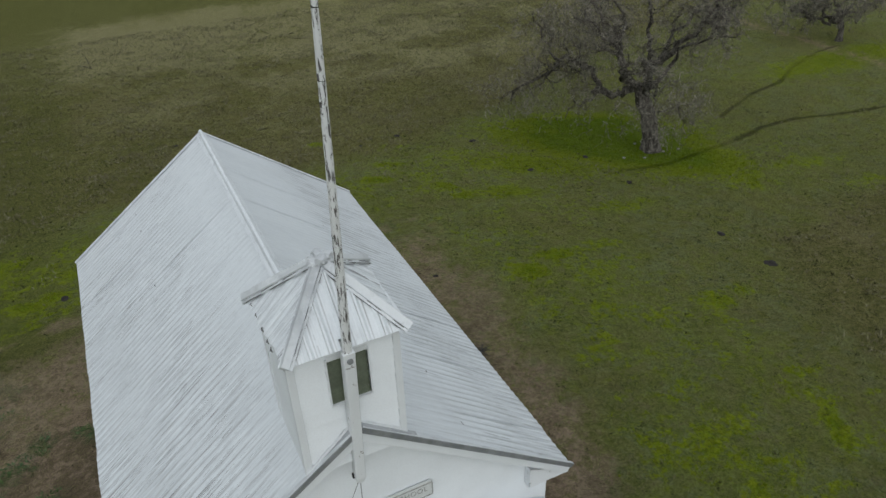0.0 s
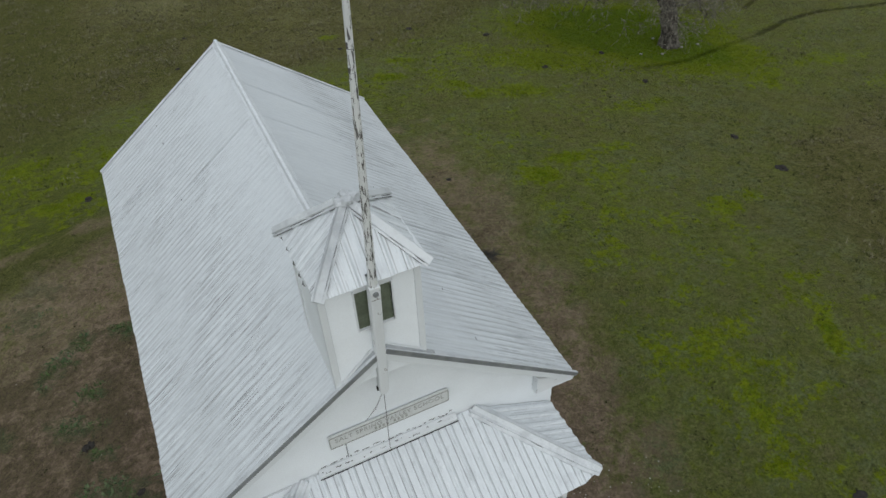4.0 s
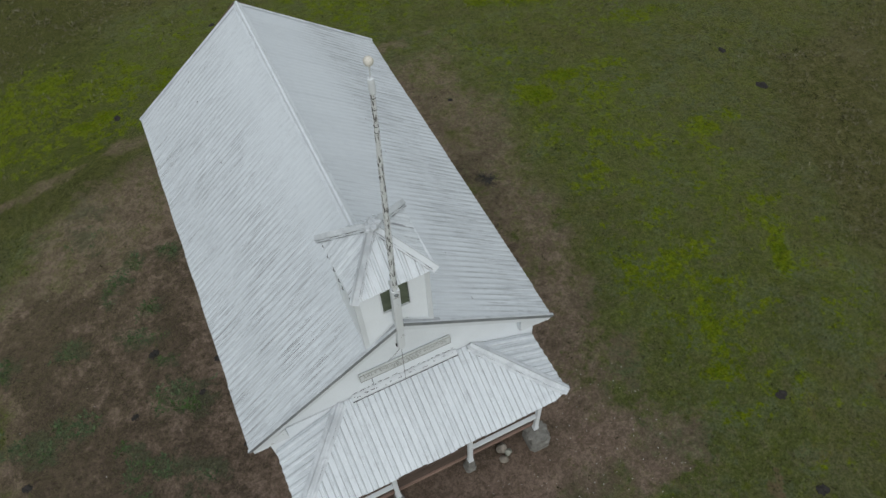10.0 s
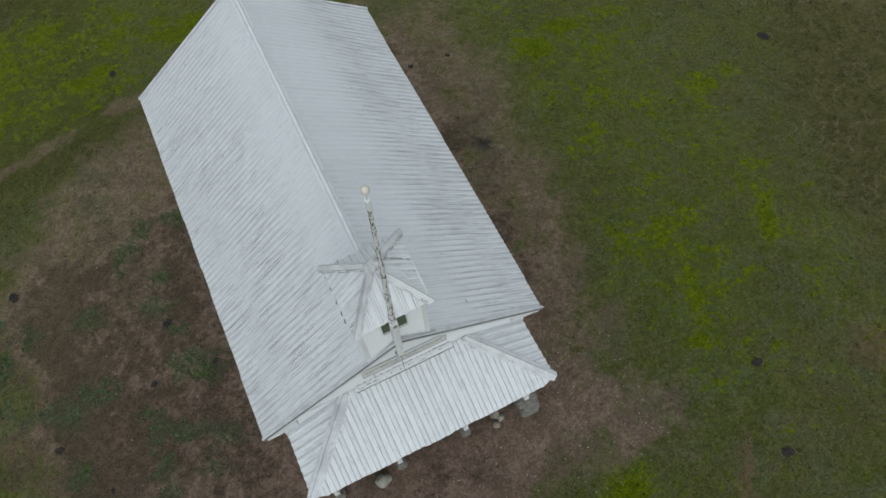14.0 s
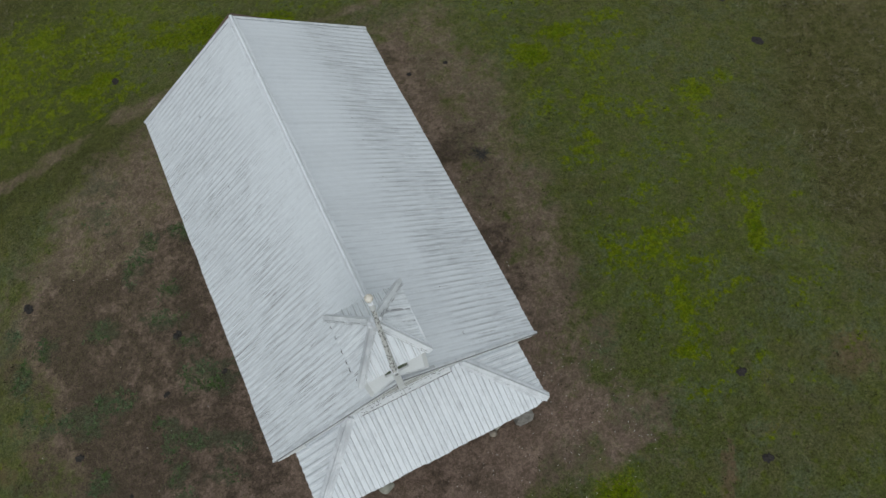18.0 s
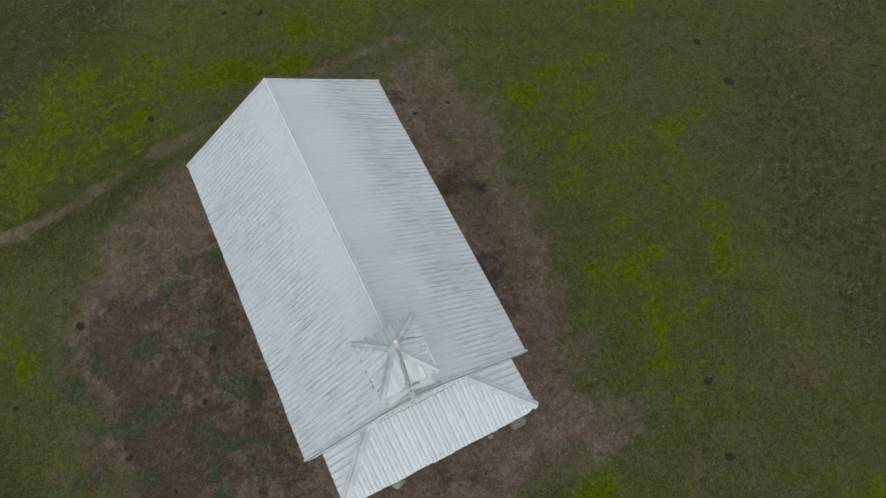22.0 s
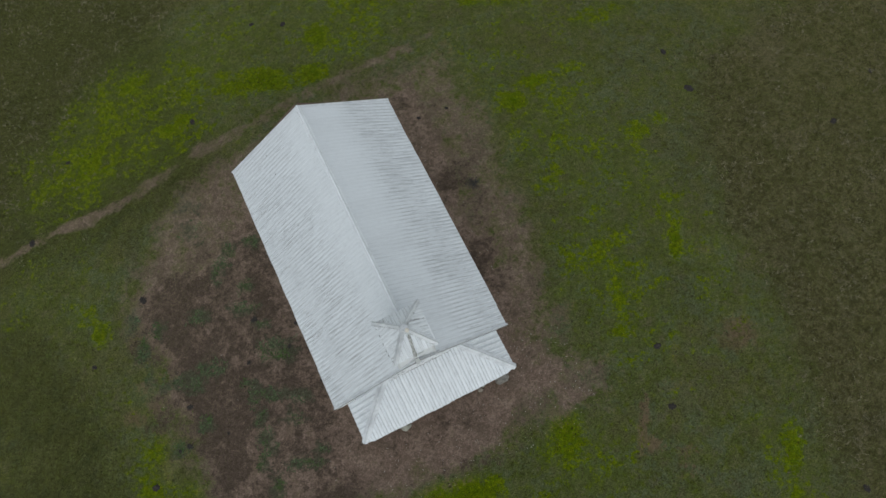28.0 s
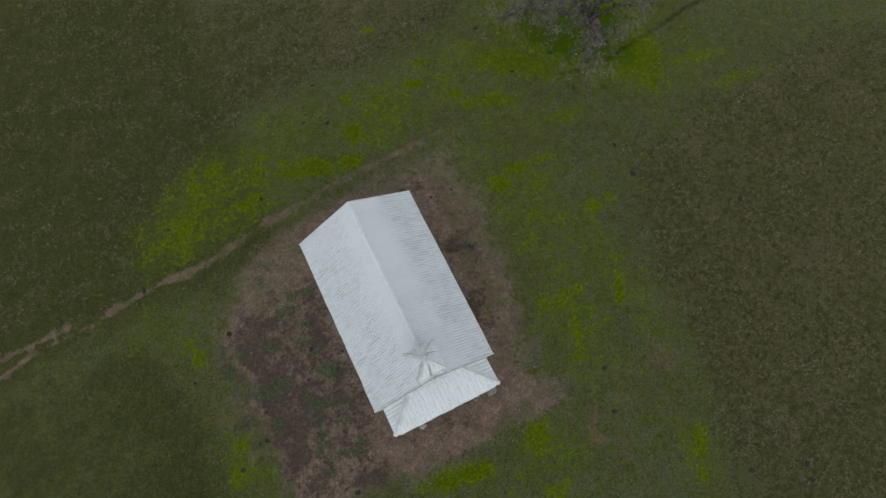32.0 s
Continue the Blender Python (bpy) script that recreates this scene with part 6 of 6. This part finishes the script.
LIMBS_WEST = [
    ([(-0.40, 2.3, 0), (-1.1, 2.45, 0.1), (-2.0, 2.5, 0.2), (-2.45, 2.95, 0.2), (-2.85, 3.45, 0.2), (-3.2, 3.8, 0.1), (-3.75, 3.97, 0.0), (-4.3, 3.7, -0.1), (-5.0, 3.2, -0.2), (-5.9, 2.4, -0.3)], 0.25, 0.05, 24),
    ([(-4.1, 3.85, 0), (-4.7, 4.5, 0.2), (-4.9, 5.0, 0.3), (-5.4, 5.5, 0.4)], 0.09, 0.03, 12),
    ([(-2.0, 2.55, 0.2), (-2.6, 2.6, -0.3), (-3.3, 2.3, -0.7), (-3.7, 1.9, -0.9)], 0.07, 0.02, 6),
]
LIMBS_UP = [
    ([(-0.35, 2.3, 0), (-0.75, 2.8, -0.1), (-1.25, 3.15, -0.2), (-1.55, 3.6, -0.2), (-1.9, 4.2, -0.3), (-1.75, 4.9, -0.2), (-2.1, 5.6, 0.0), (-2.6, 6.2, 0.2)], 0.27, 0.05, 17),
    ([(-1.85, 4.3, -0.3), (-2.5, 4.7, -0.5), (-3.2, 5.3, -0.6), (-3.5, 5.9, -0.6)], 0.12, 0.03, 11),
    ([(-0.3, 2.3, 0), (-0.15, 2.9, 0.1), (-0.4, 3.6, 0.2), (-0.35, 4.5, 0.4), (-0.7, 5.4, 0.7), (-0.5, 6.4, 0.9), (-0.9, 7.1, 1.0)], 0.24, 0.05, 15),
]
LIMBS_EAST = [
    ([(-0.3, 3.2, 0.1), (0.2, 3.9, -0.2), (0.8, 4.6, -0.3), (1.25, 5.2, -0.3), (1.7, 5.5, -0.2), (2.3, 5.5, 0.0), (2.7, 5.0, 0.1)], 0.22, 0.04, 16),
    ([(1.25, 5.2, -0.3), (1.55, 5.7, -0.1), (2.2, 6.2, 0.1), (3.0, 6.5, 0.2)], 0.12, 0.03, 11),
    ([(-0.35, 2.5, 0), (-0.7, 3.4, -1.0), (-1.1, 4.2, -2.0), (-1.6, 4.4, -3.1), (-1.5, 3.9, -4.2)], 0.20, 0.04, 14),
    ([(-0.3, 2.6, 0), (0.2, 3.7, -0.7), (0.5, 4.7, -1.3), (1.0, 5.2, -1.8)], 0.17, 0.04, 12),
]
LIMBS_BACK = [
    ([(-0.3, 2.6, 0), (0.3, 3.5, 0.9), (1.3, 4.6, 2.0), (2.3, 4.9, 3.0)], 0.20, 0.04, 13),
    ([(-0.4, 2.5, 0), (-1.3, 4.0, 1.5), (-2.4, 5.2, 2.4), (-3.3, 5.8, 3.0)], 0.18, 0.04, 13),
    ([(-0.05, 1.9, -0.2), (0.4, 2.15, -0.5), (1.0, 1.95, -0.8), (1.5, 1.5, -0.9)], 0.06, 0.02, 5),
    ([(0.0, 1.6, -0.3), (0.3, 1.3, -0.5), (0.6, 1.3, -0.7), (1.0, 0.9, -0.8)], 0.03, 0.012, 3),
]
OAK_LIMBS = LIMBS_WEST + LIMBS_UP + LIMBS_EAST + LIMBS_BACK
oak("oak_tree", "old leaning bare oak with grey crooked limbs and lichen twigs", (19.4, 16.0, ground_z(19.4, 16.0)), OAK_LIMBS, 0.30, 5, 3, -25.5, 1.10)
far = [([(p[0] * 1.25 - 0.2, 1.1 + (p[1] - 1.4) * 0.72, p[2] * 1.1) for p in pts], a, b, k - 2) for pts, a, b, k in OAK_LIMBS[:12]]
oak("oak_tree", "smaller bare oak standing apart in the pasture", (40.4, 22.9, ground_z(40.4, 22.9)), far, 0.26, 17, 3, -20, 0.68)

# dead brush beside the wall yard and a lone dry stalk far out
def brush(name, label, at, count, length, r0, seed, spread=1.0, mat=BARK):
    rr = random.Random(seed)
    v, f = [], []
    for k in range(count):
        a = rr.uniform(0, 2 * math.pi)
        d = Vector((math.cos(a) * spread, math.sin(a) * spread, rr.uniform(0.15, 0.9))).normalized()
        p = Vector((rr.uniform(-0.12, 0.12), rr.uniform(-0.12, 0.12), -0.02))
        pts = [p]
        for i in range(4):
            d = (d + Vector((rr.uniform(-0.4, 0.4), rr.uniform(-0.4, 0.4), rr.uniform(-0.35, 0.2)))).normalized()
            p = p + d * length * rr.uniform(0.15, 0.3)
            p.z = max(p.z, 0.01)
            pts.append(p)
        a_, b_ = tube(pts, [r0 * (1 - 0.18 * i) for i in range(5)], 4)
        o = len(v)
        v += a_
        f += [tuple(i + o for i in q) for q in b_]
    return tagged(_set_at(part_from(name, v, f, mat), at), label, "brush")


def _set_at(ob, at):
    ob.location = at
    return ob


brush("dead_brush", "low dark clump of dead twigs on the grass", (5.25, 6.6, ground_z(5.25, 6.6)), 64, 0.34, 0.010, 3, 1.6, plain("dark_dead_twigs", (0.03, 0.028, 0.024), (0.06, 0.055, 0.045), 8))
brush("dead_stalk", "lone dry bent stalk in the far pasture", (-2.2, 43.0, ground_z(-2.2, 43.0)), 2, 1.7, 0.03, 8, 0.5)

# ---------------------------------------------------------------- small things on the ground
bm = bmesh.new()
lump(bm, (0, 0, 0.0), (0.085, 0.075, 0.028), 2.0, 0.75, 3, -0.01)
pat = part("dung_pat", bm, DUNG)
tagged(pat, "dark dried cow pat lying on the pasture", "dung", "cow pats on the pasture")
PATS_YARD = [(-9.1, 8.3, 1.7), (-5.2, 5.3, 1.6), (-3.7, 4.4, 1.1), (-4.3, 3.7, 0.9), (-3.7, 1.9, 0.7), (-11.8, 6.6, 1.1), (-10.9, 1.1, 1.6), (-8.7, 3.3, 1.2), (-9.2, 1.9, 1.3),
        (-9.6, 1.9, 0.9), (-12.8, 13.2, 1.8), (-18.1, 14.1, 1.1), (-16.7, 16.6, 1.2), (0.5, 27.7, 1.5), (1.6, 25.2, 1.4), (6.4, 22.3, 1.2), (-0.3, 24.1, 1.3), (1.3, 21.5, 1.4),
        (1.1, 18.3, 1.7), (-0.2, 19.1, 1.2), (-4.5, 15.3, 1.6)]
PATS_PASTURE = [(-10.3, 16.2, 1.1), (-16.8, 20.0, 1.2), (-13.8, 28.0, 1.1), (10.0, 23.0, 1.7), (8.0, 22.6, 1.1), (12.7, 20.6, 1.7), (13.2, 16.4, 1.6), (16.1, 16.6, 1.5), (16.0, 13.5, 1.6),
        (16.1, 6.6, 2.1), (16.1, 8.8, 1.6), (20.8, 2.4, 1.7), (24.0, 3.8, 1.2), (7.8, -4.9, 1.6), (8.5, -2.7, 1.5), (5.9, 10.4, 1.0), (3.2, 11.7, 1.3), (4.6, 10.5, 1.0), (15.2, -11.5, 1.9),
        (12.5, -10.5, 1.4), (14.9, -12.2, 1.4), (-5.9, -2.6, 1.5), (-7.7, 1.7, 0.8), (-6.0, 3.8, 0.9)]
rr = random.Random(12)
for k, (x, y, s) in enumerate(PATS_YARD + PATS_PASTURE):
    m = pose(x, y, ground_z(x, y), 0, 0, rr.uniform(0, 360)) @ Matrix.Diagonal((s, s * rr.uniform(0.7, 1.1), s, 1))
    if k == 0:
        pat.matrix_basis = m
    else:
        ob = copy_thing(pat, m)
        ob.matrix_basis = m


def stone(at, size, seed, mat, label, group="", name="stone"):
    bm = bmesh.new()
    lump(bm, (0, 0, size[2] * 0.55), size, seed, 0.3, 3, -0.04)
    ob = part(name, bm, mat)
    ob.location = (at[0], at[1], ground_z(*at))
    ob.data.polygons.foreach_set("use_smooth", [True] * len(ob.data.polygons))
    return tagged(ob, label, "stone", group)


WARM = plain("tan_cobble", (0.24, 0.21, 0.17), (0.34, 0.30, 0.25), 6, 0.9, 0, 0.5, 0.02)
LICH = plain("greenish_cobble", (0.24, 0.245, 0.205), (0.36, 0.355, 0.305), 6, 0.9, 0, 0.5, 0.02, c3=(0.2, 0.22, 0.17))
stone((1.60, -1.17), (0.11, 0.09, 0.08), 2, WARM, "rounded tan cobble beside the porch", "cobbles at the porch")
stone((1.76, -1.06), (0.09, 0.08, 0.08), 3, LICH, "rounded grey-green cobble beside the porch", "cobbles at the porch")
stone((1.66, -0.93), (0.13, 0.11, 0.15), 4, WARM, "upright tan cobble under the porch edge", "cobbles at the porch")
stone((-1.52, -1.14), (0.20, 0.16, 0.17), 5, LICH, "large pale greenish stone beside the porch", "cobbles at the porch")
for k, (x, y) in enumerate(((19.1, 16.9), (17.5, 15.7), (18.4, 15.4), (20.5, 15.6), (19.6, 15.6))):
    stone((x, y), (0.07, 0.06, 0.035), 20 + k, STONE, "pale stone in the grass under the oak", "stones under the oak")
# piers that carry the porch posts
for k, x in enumerate(POSTS):
    bm = bmesh.new()
    if k == 3:
        box(bm, (-0.20, -0.30, -0.1), (0.27, 0.20, FLOOR - 0.10), 0.07)
        box(bm, (-0.23, -0.34, -0.1), (0.30, 0.24, FLOOR - 0.28), 0.09)
        for j in range(26):
            a, d = j * 2.4, 0.05 + 0.045 * math.sqrt(j) * 1.05
            lump(bm, (0.03 + math.cos(a) * d * 0.85, -0.05 + math.sin(a) * d * 0.9, FLOOR - 0.12), (0.055 + 0.012 * (j % 3), 0.05, 0.022), j + 1.5, 0.3, 2)
        lab = "broad cement and cobble pier under the porch corner"
    else:
        box(bm, (-0.13, -0.10, -0.1), (0.13, 0.16, FLOOR - 0.40), 0.05)
        box(bm, (-0.085, -0.085, FLOOR - 0.41), (0.085, 0.085, FLOOR - 0.003), 0.02)
        lab = "low stone pier under a porch post"
    ob = part("pier", bm, CEMENT)
    ob.location = (x, -0.99, 0)
    tagged(ob, lab, "pier", "piers under the porch")
